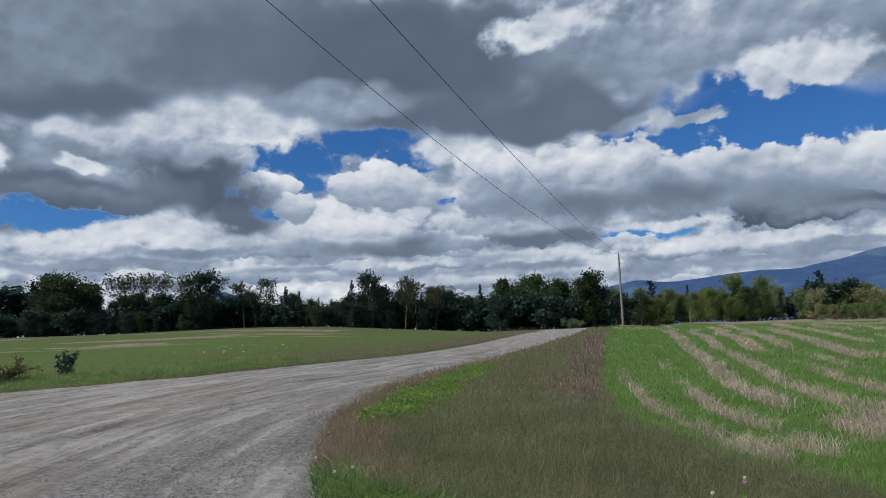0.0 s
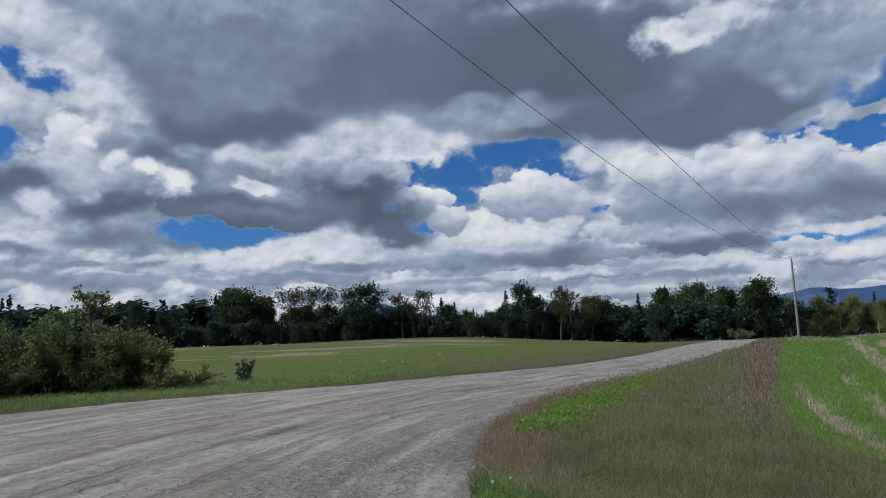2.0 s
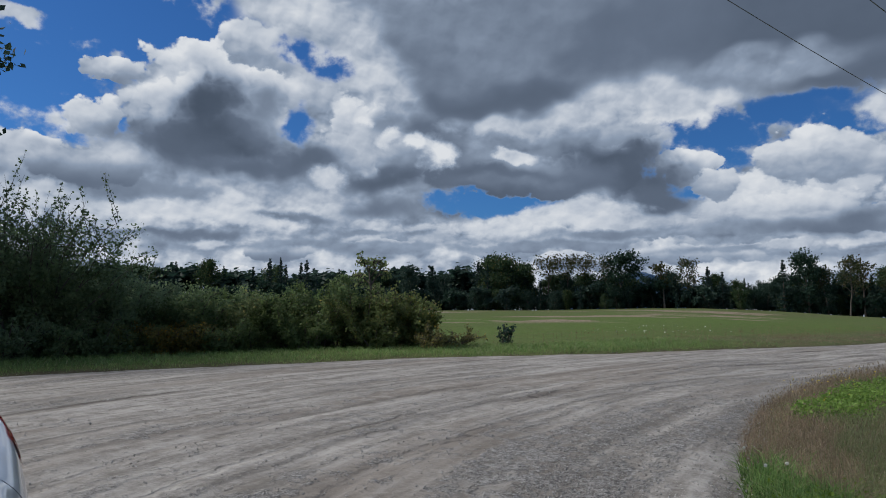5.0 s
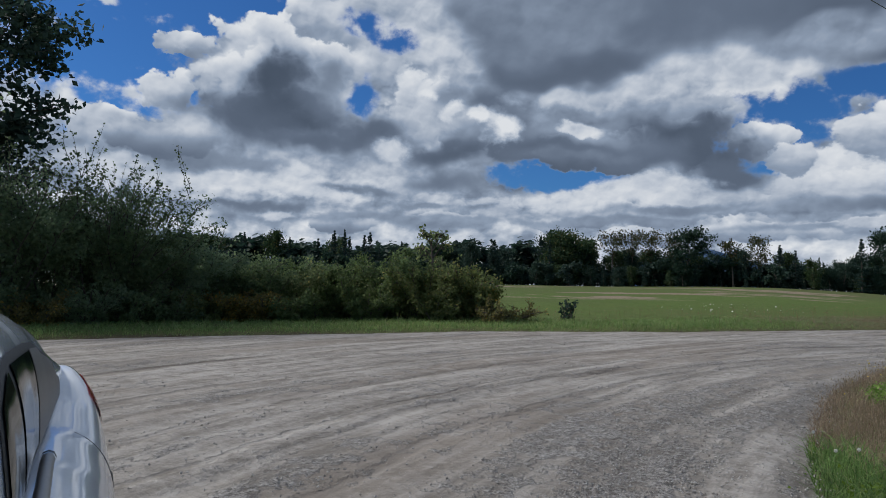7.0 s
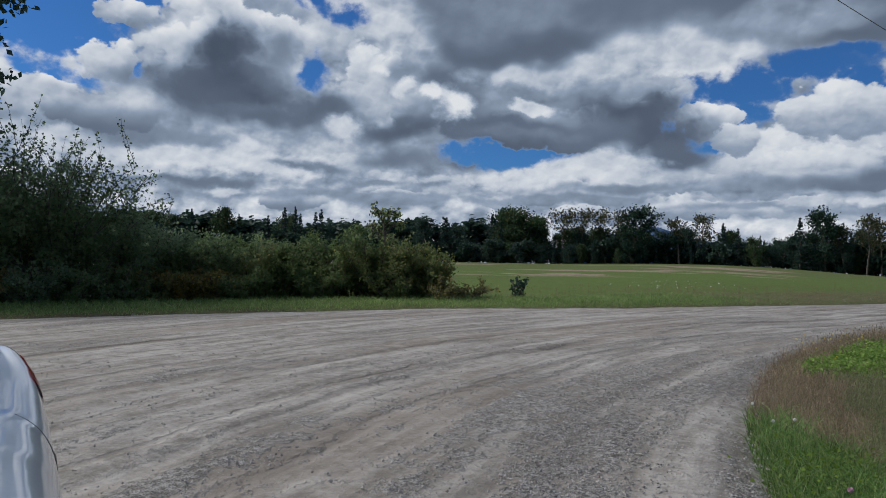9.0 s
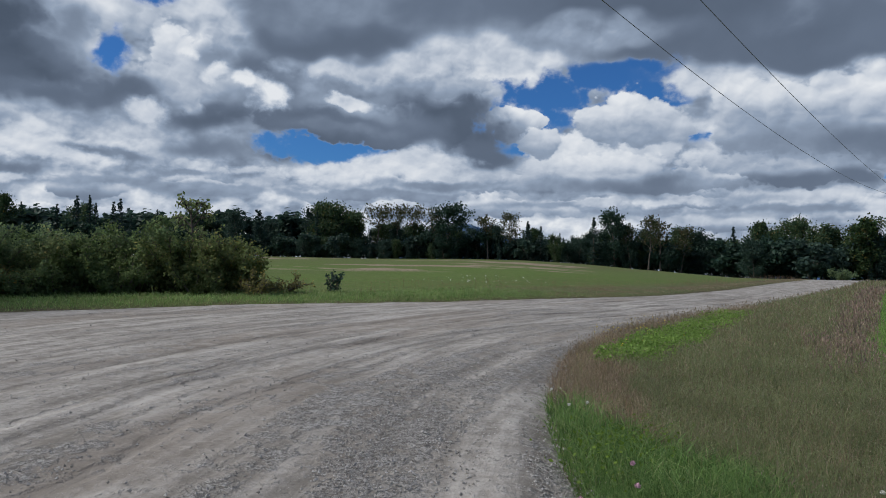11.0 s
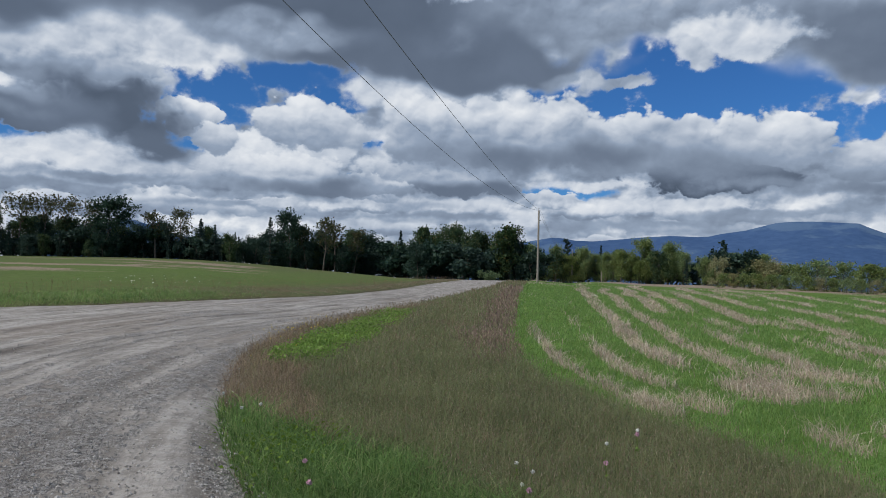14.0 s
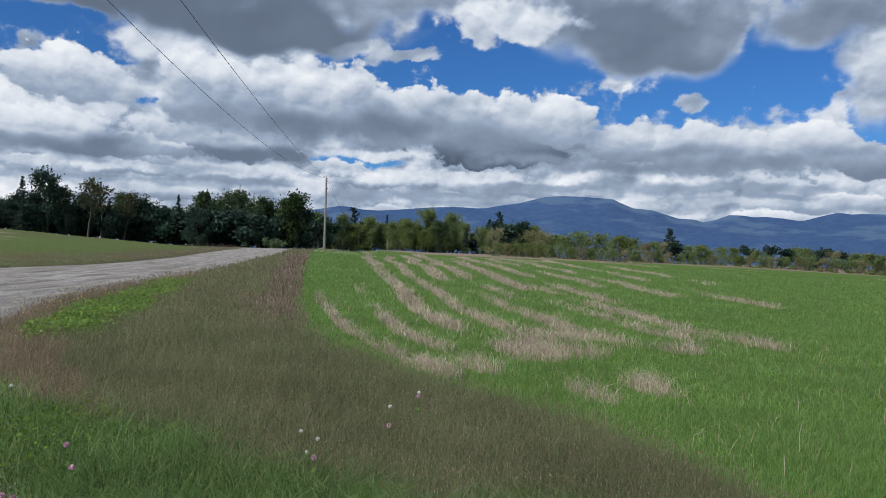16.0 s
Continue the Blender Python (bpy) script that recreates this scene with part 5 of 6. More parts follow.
def utility_pole(a, r, height, plate=False, label="weathered grey wooden utility pole beside the road"):
    pole = new("utility_pole")
    pole.matrix_basis = pose(*on_land(a, r), 0, 0, random.uniform(0, 360))
    v, f = tube([(0, 0, -0.8), (0.01, 0, height * 0.3), (0.03, 0.01, height * 0.65), (0.03, 0, height)], (0.155, 0.14, 0.125, 0.10), 14)
    link_mesh("shaft", v, f, POLE, pole, smooth=True)
    v, f = tube([(0.03, 0, height), (0.03, 0, height + 0.03)], (0.10, 0.03), 14)
    link_mesh("pole_cap", v, f, POLE, pole, smooth=True)
    v, f = tube([(0.03, 0, height + 0.0), (0.03, 0, height + 0.28)], (0.018, 0.014), 8)
    link_mesh("insulator_pin", v, f, METAL, pole, smooth=True)
    v, f = tube([(0.03, 0, height + 0.20 + 0.025 * i) for i in range(7)], (0.03, 0.06, 0.035, 0.065, 0.035, 0.055, 0.02), 10)
    link_mesh("insulator", v, f, CERAMIC, pole, "grey ceramic insulator", smooth=True)
    v, f = tube([(0.14, 0, height - 1.25), (0.30, 0, height - 1.25)], (0.02, 0.02), 6)
    link_mesh("bracket", v, f, METAL, pole, smooth=True)
    v, f = tube([(0.30, 0, height - 1.33), (0.30, 0, height - 1.29), (0.30, 0, height - 1.21), (0.30, 0, height - 1.17)], (0.03, 0.055, 0.055, 0.03), 10)
    link_mesh("spool_insulator", v, f, CERAMIC, pole, smooth=True)
    if plate:
        bm = bmesh.new()
        bmesh.ops.create_cube(bm, size=1.0, matrix=Matrix.Translation((0, -0.2, 0.9)) @ Matrix.Diagonal((0.35, 0.18, 0.7, 1)))
        bmesh.ops.bevel(bm, geom=bm.edges[:], offset=0.03, segments=2, affect="EDGES")
        part("meter_box", bm, PETAL_WHITE, pole, "small white box low on the pole")
    return tagged(pole, label, "utility pole", "utility poles along the road")


P1 = on_land(-13.65, 93)
utility_pole(-13.65, 93, 9.15)
utility_pole(-15.55, 200, 9.1, True, "distant weathered utility pole with a white box")
utility_pole(-16.3, 196, 8.9, label="distant weathered utility pole at the wood's edge")
post = new("fence_post")
post.matrix_basis = pose(*on_land(-18.55, 165))
v, f = tube([(0, 0, -0.3), (0, 0, 1.2), (0.02, 0, 2.35)], (0.10, 0.10, 0.09), 10)
link_mesh("shaft", v, f, POLE, post, smooth=True)
tagged(post, "short grey wooden post at the far field", "post")
# the pole behind the standpoint that holds the near end of the wires
P0 = (P1[0] - 0.345 * 116, P1[1] - 116)
P0 = (*P0, float(rise(*P0)))
back = utility_pole(0, 50, 9.15)
back.matrix_basis = pose(*P0)


def wire(top, low, slope, sag, side, label):
    """A wire that hangs from the pole behind to the pole ahead; beyond it the line runs on to the next pole."""
    y1 = P1[1]
    pts = []
    for y in np.linspace(P0[1], y1, 90):
        x = P1[0] + side + slope * (y - y1)
        pts.append((x, y, low + (top - low) * ((y - sag) / (y1 - sag))**2))
    v, f = tube(pts, [0.0125] * len(pts), 6)
    ob = link_mesh("overhead_wire", v, f, WIRE, smooth=True)
    tagged(ob, label, "wire", "wires of the power line")
    q = on_land(-15.55, 200)
    pts = [tuple(np.array((P1[0] + side, y1, top)) * (1 - t) + np.array((q[0], q[1], q[2] + 9.2)) * t - np.array((0, 0, 4 * 1.2 * t * (1 - t)))) for t in np.linspace(0, 1, 30)]
    v, f = tube(pts, [0.011] * len(pts), 5)
    ob = link_mesh("overhead_wire", v, f, WIRE, smooth=True)
    tagged(ob, "thin dark overhead wire between distant poles", "wire", "wires of the power line")


wire(10.35, 9.0, 0.37, 57.0, 0.0, "thin dark overhead power wire above the road")
wire(10.2, 9.0, 0.32, 42.5, 0.35, "thin dark neutral wire beside the power wire")

# ================= shrubs and trees by the road =================
def stand(ob, a, r, s=1.0, turn=0.0, wide=1.0):
    ob.matrix_basis = pose(*on_land(a, r), 0, 0, turn) @ Matrix.Diagonal((s * wide, s * wide, s, 1))
    return ob


def shrub(a, r, height, spread, count, leaf, mat, seed, label, whips=0, stems=9, lean=0.35, name="shrub"):
    return tagged(stand(thicket(name, seed, height, spread, count, leaf, mat, stems, whips, lean), a, r), label, "shrub", "roadside shrubs")


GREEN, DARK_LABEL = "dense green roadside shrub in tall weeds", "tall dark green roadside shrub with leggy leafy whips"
# tall shrubs: azimuth, range, height, spread, whips; the last three are unseen, added for the car's glass to reflect
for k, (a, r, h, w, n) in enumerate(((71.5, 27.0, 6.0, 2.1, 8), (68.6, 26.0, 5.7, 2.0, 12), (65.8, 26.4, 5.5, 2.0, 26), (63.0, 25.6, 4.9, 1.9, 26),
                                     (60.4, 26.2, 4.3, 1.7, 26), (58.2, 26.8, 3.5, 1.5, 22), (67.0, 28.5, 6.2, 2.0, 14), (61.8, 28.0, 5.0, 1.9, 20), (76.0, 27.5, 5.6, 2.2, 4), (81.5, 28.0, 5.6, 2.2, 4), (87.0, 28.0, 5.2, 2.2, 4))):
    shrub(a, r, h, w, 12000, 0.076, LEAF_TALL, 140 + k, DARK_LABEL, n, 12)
# the lower thicket: azimuth, range, height, spread, material
for k, (a, r, h, w, mat, label) in enumerate((
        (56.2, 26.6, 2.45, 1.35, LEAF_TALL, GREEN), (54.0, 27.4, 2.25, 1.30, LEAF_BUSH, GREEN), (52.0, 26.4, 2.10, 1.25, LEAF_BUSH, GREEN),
        (50.0, 27.2, 2.15, 1.25, LEAF_BUSH, "olive green roadside shrub with small leaves"), (48.1, 26.2, 2.00, 1.15, LEAF_BUSH_YELLOW, "olive green roadside shrub with small leaves"),
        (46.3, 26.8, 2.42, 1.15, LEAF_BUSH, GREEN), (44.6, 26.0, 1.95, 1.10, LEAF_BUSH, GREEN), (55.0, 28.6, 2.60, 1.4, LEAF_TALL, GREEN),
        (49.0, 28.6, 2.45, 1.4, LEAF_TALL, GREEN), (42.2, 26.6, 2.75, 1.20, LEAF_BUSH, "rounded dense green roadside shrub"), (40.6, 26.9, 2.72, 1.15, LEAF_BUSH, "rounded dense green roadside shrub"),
        (39.0, 26.2, 2.20, 1.10, LEAF_BUSH_YELLOW, "yellow-green roadside shrub with long arching twigs"), (37.5, 26.6, 2.35, 1.10, LEAF_BUSH_YELLOW, "yellow-green roadside shrub with long arching twigs"),
        (36.0, 26.4, 2.20, 1.00, LEAF_BUSH_YELLOW, "yellow-green roadside shrub with long arching twigs"), (34.8, 26.6, 1.75, 0.85, LEAF_BUSH_YELLOW, "low yellowing shrub at the end of the thicket"))):
    shrub(a, r, h, w, 9000, 0.07, mat, 160 + k, label, 2 if a < 40 else 0, 12, 0.28)
# low weeds in front of the thicket
for k, (a, r, h, w, mat, label) in enumerate((
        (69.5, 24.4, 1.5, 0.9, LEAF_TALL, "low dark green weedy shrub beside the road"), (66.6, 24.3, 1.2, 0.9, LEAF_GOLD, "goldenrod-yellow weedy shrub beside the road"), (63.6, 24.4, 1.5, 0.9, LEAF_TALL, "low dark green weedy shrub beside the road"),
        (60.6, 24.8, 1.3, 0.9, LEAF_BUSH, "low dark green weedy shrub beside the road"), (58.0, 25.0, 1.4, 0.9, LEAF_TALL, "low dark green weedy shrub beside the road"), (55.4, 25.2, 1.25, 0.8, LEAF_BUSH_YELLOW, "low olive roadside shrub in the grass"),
        (53.4, 25.1, 1.15, 0.8, LEAF_GOLD, "goldenrod-yellow weedy shrub beside the road"), (51.4, 25.3, 1.2, 0.8, LEAF_GOLD, "goldenrod-yellow weedy shrub beside the road"), (49.4, 25.1, 1.05, 0.8, LEAF_BUSH, "low green roadside shrub in the grass"),
        (47.2, 25.2, 1.2, 0.8, LEAF_BUSH, "low green roadside shrub in the grass"), (43.4, 25.2, 1.1, 0.8, LEAF_BUSH, "low green roadside shrub in the grass"), (38.0, 25.2, 1.2, 0.8, LEAF_BUSH_YELLOW, "low olive roadside shrub in the grass"))):
    shrub(a, r, h, w, 4500, 0.06, mat, 180 + k, label, 0, 10, 0.4)
sapling = broadleaf("young_tree", 72, 3.55, 0.95, 1.9, 420, 0.10, LEAF_BUSH_YELLOW, 10, 0.9, 0.1, 0.5, 5)
tagged(stand(sapling, 37.7, 26.9), "slender young tree with sparse leaves above the shrubs", "tree")
shrub(33.6, 25.2, 0.95, 0.9, 1300, 0.06, LEAF_GOLD, 58, "small tan weed clump at the road's edge", 2, 8, 0.6)
shrub(31.7, 26.0, 0.85, 0.8, 1000, 0.06, LEAF_GOLD, 59, "small tan weed clump at the road's edge", 2, 8, 0.6)
shrub(27.7, 27.0, 1.05, 0.50, 300, 0.09, LEAF_DARK, 60, "small dark green sapling in the meadow's edge", 0, 5, 0.3, "sapling")
shrub(-9.87, 112, 1.75, 1.6, 1500, 0.16, LEAF_BUSH, 61, "small round grey-green bush where the road crests", 0, 8, 0.5, "bush")
maple = broadleaf("maple_tree", 71, 12.5, 4.6, 2.6, 17000, 0.19, LEAF_DARK, 26, 0.45, 0.35, 0.42, 5)
tagged(stand(maple, 73.6, 31.0), "large dark green maple tree behind the roadside shrubs", "tree", "maples behind the shrubs")
# two more maples out of view, added for the car's glass to reflect
for a, r, h in ((83.0, 32.0, 0.9), (92.0, 33.0, 0.95)):
    standing = maple.matrix_basis.copy()
    maple.matrix_basis = Matrix.Identity(4)
    copy_thing(maple, pose(*on_land(a, r), 0, 0, a * 7) @ Matrix.Scale(h, 4))
    maple.matrix_basis = standing


# ================= grasses, straw, flowers, stones =================
def blades(rng, x, y, z, height, width, lean=0.35):
    """Grass blades, each of two joints that bend over: five corners and three triangles."""
    n = len(x)
    a, b = rng.uniform(0, 2 * np.pi, n), rng.uniform(0, 2 * np.pi, n)
    h, w = height, width / 2
    l1, l2 = lean * 0.3 * h * rng.uniform(0.2, 1.2, n), lean * h * rng.uniform(0.3, 1.6, n)
    cx, cy, bx, by = np.cos(a), np.sin(a), np.cos(b), np.sin(b)
    base = np.stack((x, y, z - 0.03), -1)
    s = np.stack((cx * w, cy * w, np.zeros(n)), -1)
    mid = base + np.stack((bx * l1, by * l1, h * 0.58), -1)
    tip = base + np.stack((bx * l2, by * l2, h * (1 - 0.2 * lean * rng.random(n))), -1)
    v = np.stack((base - s, base + s, mid - s * 0.8, mid + s * 0.8, tip), 1).reshape(-1, 3)
    t = np.array(((0, 1, 3), (0, 3, 2), (2, 3, 4)))
    return v, (np.arange(n)[:, None, None] * 5 + t[None]).reshape(-1, 3)


def heads(rng, x, y, z, height, size):
    """Flowering stems: a thin stalk and a loose brush of spikelets at its top."""
    n = len(x)
    a, b = rng.uniform(0, 2 * np.pi, n), rng.uniform(0, 2 * np.pi, n)
    bend = 0.22 * height * rng.random(n)
    base = np.stack((x, y, z), -1)
    top = base + np.stack((np.cos(b) * bend, np.sin(b) * bend, height), -1)
    w = np.stack((np.cos(a), np.sin(a), np.zeros(n)), -1)
    stem = 0.10 * size[:, None]
    low = top - (0, 0, 1) * (size * 1.9)[:, None]
    v = np.stack((base - w * stem, base + w * stem, top,
                  low, top + w * size[:, None] * 0.42 - (0, 0, 1) * (size * .9)[:, None], top + (0, 0, 1) * (size * .7)[:, None],
                  top - w * size[:, None] * 0.42 - (0, 0, 1) * (size * .7)[:, None]), 1).reshape(-1, 3)
    t = np.array(((0, 1, 2), (3, 4, 5), (3, 5, 6)))
    return v, (np.arange(n)[:, None, None] * 7 + t[None]).reshape(-1, 3)


def spread_polar(rng, n, r0, r1, a0, a1):
    """Places whose density falls with the square of the distance."""
    r = r0 * (r1 / r0) ** rng.random(n)
    a = np.radians(rng.uniform(a0, a1, n))
    return -r * np.sin(a), r * np.cos(a), r


def stuff(name, geo, mat, label, category):
    v, f = geo
    ob = link_mesh(name, v, f, mat)
    return tagged(ob, label, category, kind="stuff")


def top_of_ground(x, y):
    out = off_road(x, y)
    near = sstep(np.hypot(x, y), 120, 40)
    return rise(x, y) + near * (0.10 * (fbm(x / 1.6, y / 1.6, 4) - 0.5) + 0.05 * sstep(out, 0.0, 1.2)) - 0.12 * sstep(out, 0.42, -0.25)


grng = np.random.default_rng(99)
gx, gy, gr = spread_polar(grng, 420000, 3.2, 95, -66, 22)
keep = (off_road(gx, gy) > -0.30 + 0.95 * (fbm(gx * 1.5, gy * 1.5, 3) - 0.3) * grng.random(len(gx)) ** 0.4) & (gx > np.interp(gy, ROAD_RIGHT[:, 1], ROAD_RIGHT[:, 0]))
gx, gy, gr = gx[keep], gy[keep], gr[keep]
gz, gf, go = top_of_ground(gx, gy), in_field(gx, gy), off_road(gx, gy)
gw = np.maximum(0.0026, 0.00065 * gr)
patch = fbm(gx / 1.1 + 9, gy / 1.1, 3)
wild = gf < 0.12 + 0.5 * (fbm(gx * 1.5, gy * 1.5, 2) - 0.5)
lush = wild & (gy < 5.85 - 1.25 * gx + 1.6 * (patch - 0.5) + 1.1 * grng.random(len(gx)) * (grng.random(len(gx)) - 0.35))
cl = (gx - (-1.35 + 0.185 * (gy - 12.0)))
clump = wild & ~lush & (gy > 11.2 + 1.5 * (patch - .5)) & (gy < 24) & (np.abs(cl - 0.45) < 0.95 * patch)
dock = wild & ~lush & (gf > -0.62 - 0.012 * gy + 1.3 * (patch - 0.5)) & (gf < 0.25) & (gy > 10.8 + 3.0 * grng.random(len(gx))) & (gy < 60) & (grng.random(len(gx)) < 0.75)
russet = wild & ~lush & ~clump & ~dock & (((go < 1.0 * (0.5 + patch)) & (gy < 30)) | (patch > 0.78))
olive = wild & ~(lush | clump | dock | russet)


def thin(mask, share):
    return mask & (grng.random(len(mask)) < share)


m = thin(olive, 0.85)
stuff("verge_grass", blades(grng, gx[m], gy[m], gz[m], grng.uniform(0.09, 0.28, m.sum()), gw[m] * 1.1, 1.2), GRASS_VERGE, "tall olive verge grass going to seed", "grass")
m = thin(olive, 0.25) | thin(russet, 0.30)
stuff("seeding_grass", heads(grng, gx[m], gy[m], gz[m], grng.uniform(0.12, 0.28, m.sum()), np.maximum(0.008, 0.0010 * gr[m])), GRASS_SEED, "brown seed heads of tall verge grass", "grass")
m = thin(russet, 0.9)
stuff("russet_grass", blades(grng, gx[m], gy[m], gz[m], grng.uniform(0.08, 0.24, m.sum()), gw[m] * 0.9, 0.9), GRASS_BROWN, "dry russet grass along the gravel's edge", "grass")
stuff("lush_grass", blades(grng, gx[lush], gy[lush], gz[lush], grng.uniform(0.10, 0.30, lush.sum()), gw[lush] * 1.8, 0.9), GRASS_GREEN, "lush bright green grass at the roadside", "grass")
cx, cy, cz = (np.repeat(q[clump], 2) for q in (gx, gy, gz))
cx, cy = cx + 0.06 * grng.normal(size=len(cx)), cy + 0.10 * grng.normal(size=len(cy))
stuff("clover_patch", leaves(grng, np.column_stack((cx, cy, cz + grng.uniform(0.02, 0.22, len(cz)))), np.maximum(0.03, 0.0023 * gr[clump].mean()), 0.5, 1.4),
      CLOVER, "bright green clover and vetch patch by the road", "clover")
stuff("clover_clump", leaves(grng, np.column_stack((-0.52 + 0.20 * grng.normal(size=900), 6.15 + 0.40 * grng.normal(size=900), 0.10 + grng.uniform(0.02, 0.18, 900))), 0.028, 0.5, 1.3),
      CLOVER, "leafy clover clump at the gravel's corner", "clover")
m = thin(dock, 0.7)
stuff("dock_stalks", heads(grng, gx[m], gy[m], gz[m], grng.uniform(0.10, 0.24, m.sum()), np.maximum(0.013, 0.0015 * gr[m])), DOCK_RED, "red-brown dock and sorrel stalks at the field's edge", "weeds")
green = ~wild
sshare = straw_share(gx, gy)
m = thin(green, 0.85) & (grng.random(len(gx)) > 0.45 * sshare)
stuff("field_grass", blades(grng, gx[m], gy[m], gz[m], grng.uniform(0.05, 0.15, m.sum()) * (1 + 0.3 * patch[m]), gw[m] * 1.25, 0.7), GRASS_FIELD, "short bright green young field grass", "grass")

# stubble stalks stand in the broken rows
sx, sy, sr = spread_polar(grng, 520000, 4.2, 120, -64, -4)
share = straw_share(sx, sy) * (0.25 + 0.75 * sstep(vnoise(sx * 2.3, sy * 2.3), 0.35, 0.62))
k = (grng.random(len(sx)) < 0.95 * share) | ((grng.random(len(sx)) < 0.006) & (in_field(sx, sy) > 0.3) & (sx < 12))
sx, sy, sr = sx[k], sy[k], sr[k]
stuff("stubble", blades(grng, sx, sy, top_of_ground(sx, sy), grng.uniform(0.08, 0.27, len(sx)), np.maximum(0.004, 0.0007 * sr), 0.9), STRAW,
      "pale dry stubble stalks in broken rows", "stubble")

# green strip and weeds along the far side of the road
tpos = grng.uniform(0.14, 0.72, 75000)
ei = np.clip((tpos * 259).astype(int), 0, 258)
ep = ROAD_LEFT[ei] * (1 - (tpos * 259 - ei))[:, None] + ROAD_LEFT[ei + 1] * (tpos * 259 - ei)[:, None]
tang = ROAD_LEFT[ei + 1] - ROAD_LEFT[ei]
tang /= np.hypot(*tang.T)[:, None]
off = grng.uniform(0.0, 1.0, len(tpos)) ** 1.2 * np.where(tpos < 0.42, 4.5, 2.0) + 0.15 * (fbm(ep[:, 0] * 1.5, ep[:, 1] * 1.5, 2) - .5)
lx, ly = ep[:, 0] - tang[:, 1] * off, ep[:, 1] + tang[:, 0] * off
tall = grng.uniform(0.07, 0.22, len(lx)) * (0.5 + 0.5 * sstep(off, 0, .7)) * np.where(ly > 30, 0.75, 1)
wide = np.full(len(lx), 0.017)
dry = sstep(ly + 5 * (fbm(lx / 4, ly / 4, 2) - 0.5), 23, 31) > grng.random(len(lx))
k = ~dry
stuff("roadside_grass", blades(grng, lx[k], ly[k], top_of_ground(lx[k], ly[k]), tall[k], wide[k], 1.1), GRASS_SIDE, "green grass strip along the road's far side", "grass")
k = dry & (grng.random(len(lx)) < 0.35)
stuff("dry_roadside_grass", blades(grng, lx[k], ly[k], top_of_ground(lx[k], ly[k]), tall[k] * 0.7, wide[k], 0.8), GRASS_SEED, "dry straw-brown grass along the road's far side", "grass")
k = (grng.random(len(lx)) < 0.035) & (ly > 19)
ox, oy = lx[k] - tang[k, 1] * grng.uniform(0, 3.0, k.sum()), ly[k] + tang[k, 0] * grng.uniform(0, 3.0, k.sum())
stuff("meadow_stalks", heads(grng, ox, oy, top_of_ground(ox, oy), grng.uniform(0.15, 0.5, len(ox)), np.full(len(ox), 0.022)), GRASS_BROWN, "tan seeding grass stalks in the meadow's edge", "grass")
wx, wy = -9.4 + 1.5 * grng.normal(size=45), 30.2 + 1.1 * grng.normal(size=45)
k = off_road(wx, wy) > 0.8
wx, wy = wx[k], wy[k]
stuff("yarrow_flowers", leaves(grng, np.column_stack((wx, wy, top_of_ground(wx, wy) + grng.uniform(0.25, 0.5, len(wx)))), 0.06, 0.9, 1.0), PETAL_WHITE, "white yarrow flower heads in the meadow's edge", "flowers")
yx, yy = -1.2 + 0.5 * grng.normal(size=130), 13.5 + 1.6 * grng.normal(size=130)
k = off_road(yx, yy) > 0.3
stuff("vetch_flowers", leaves(grng, np.column_stack((yx[k], yy[k], top_of_ground(yx[k], yy[k]) + grng.uniform(0.25, 0.38, k.sum()))), 0.026, 0.6, 1.0), PETAL_YELLOW, "tiny yellow flowers over the clover patch", "flowers")


def clover_flower(x, y, height, size, mat, label, group):
    """A clover: a stalk, a leaf of three leaflets, and a round head of many petals."""
    rng = np.random.default_rng(int(abs(x * 1000 + y * 77)))
    fl = new("clover_flower")
    fl.matrix_basis = pose(x, y, float(top_of_ground(np.array([x]), np.array([y]))[0]), 0, 0, rng.uniform(0, 360))
    v, f = tube([(0, 0, -0.02), (0.01, 0, height * .5), (0.02, 0.01, height)], (0.0022, 0.002, 0.0016), 5)
    link_mesh("stalk", v, f, GRASS_GREEN, fl, smooth=True)
    d = rng.normal(size=(90, 3))
    d /= np.linalg.norm(d, axis=1)[:, None]
    c = np.array((0.02, 0.01, height + size * .35)) + d * size * 0.38 * (1, 1, 0.95)
    v, f = leaves(rng, c, size * 0.24, 0.0, 2.4)
    link_mesh("flower_head", v, f, mat, fl)
    v, f = leaves(rng, np.array((0.02, 0, height * .6)) + rng.normal(size=(3, 3)) * 0.018, 0.03, 0.7, 1.2)
    link_mesh("leaflets", v, f, CLOVER, fl)
    return tagged(fl, label, "flower", group)


for x, y, h in ((-0.38, 5.0, .24), (-0.66, 4.72, .14), (-0.60, 4.66, .12), (-0.30, 4.6, .22), (-0.7, 4.8, .10), (1.05, 4.35, .20), (1.75, 5.0, .22), (2.2, 5.6, .30)):
    clover_flower(x, y, h, 0.034, PETAL_PINK, "pink clover flower head on a green stalk", "clover flowers")
for x, y, h in ((1.12, 5.15, .16), (1.08, 4.75, .12), (1.85, 5.35, .28), (2.25, 5.8, .30), (1.2, 5.0, .15), (-1.05, 6.6, .28), (-0.85, 6.5, .30), (-1.3, 7.2, .3)):
    clover_flower(x, y, h, 0.028, PETAL_WHITE, "white clover flower head on a green stalk", "clover flowers")


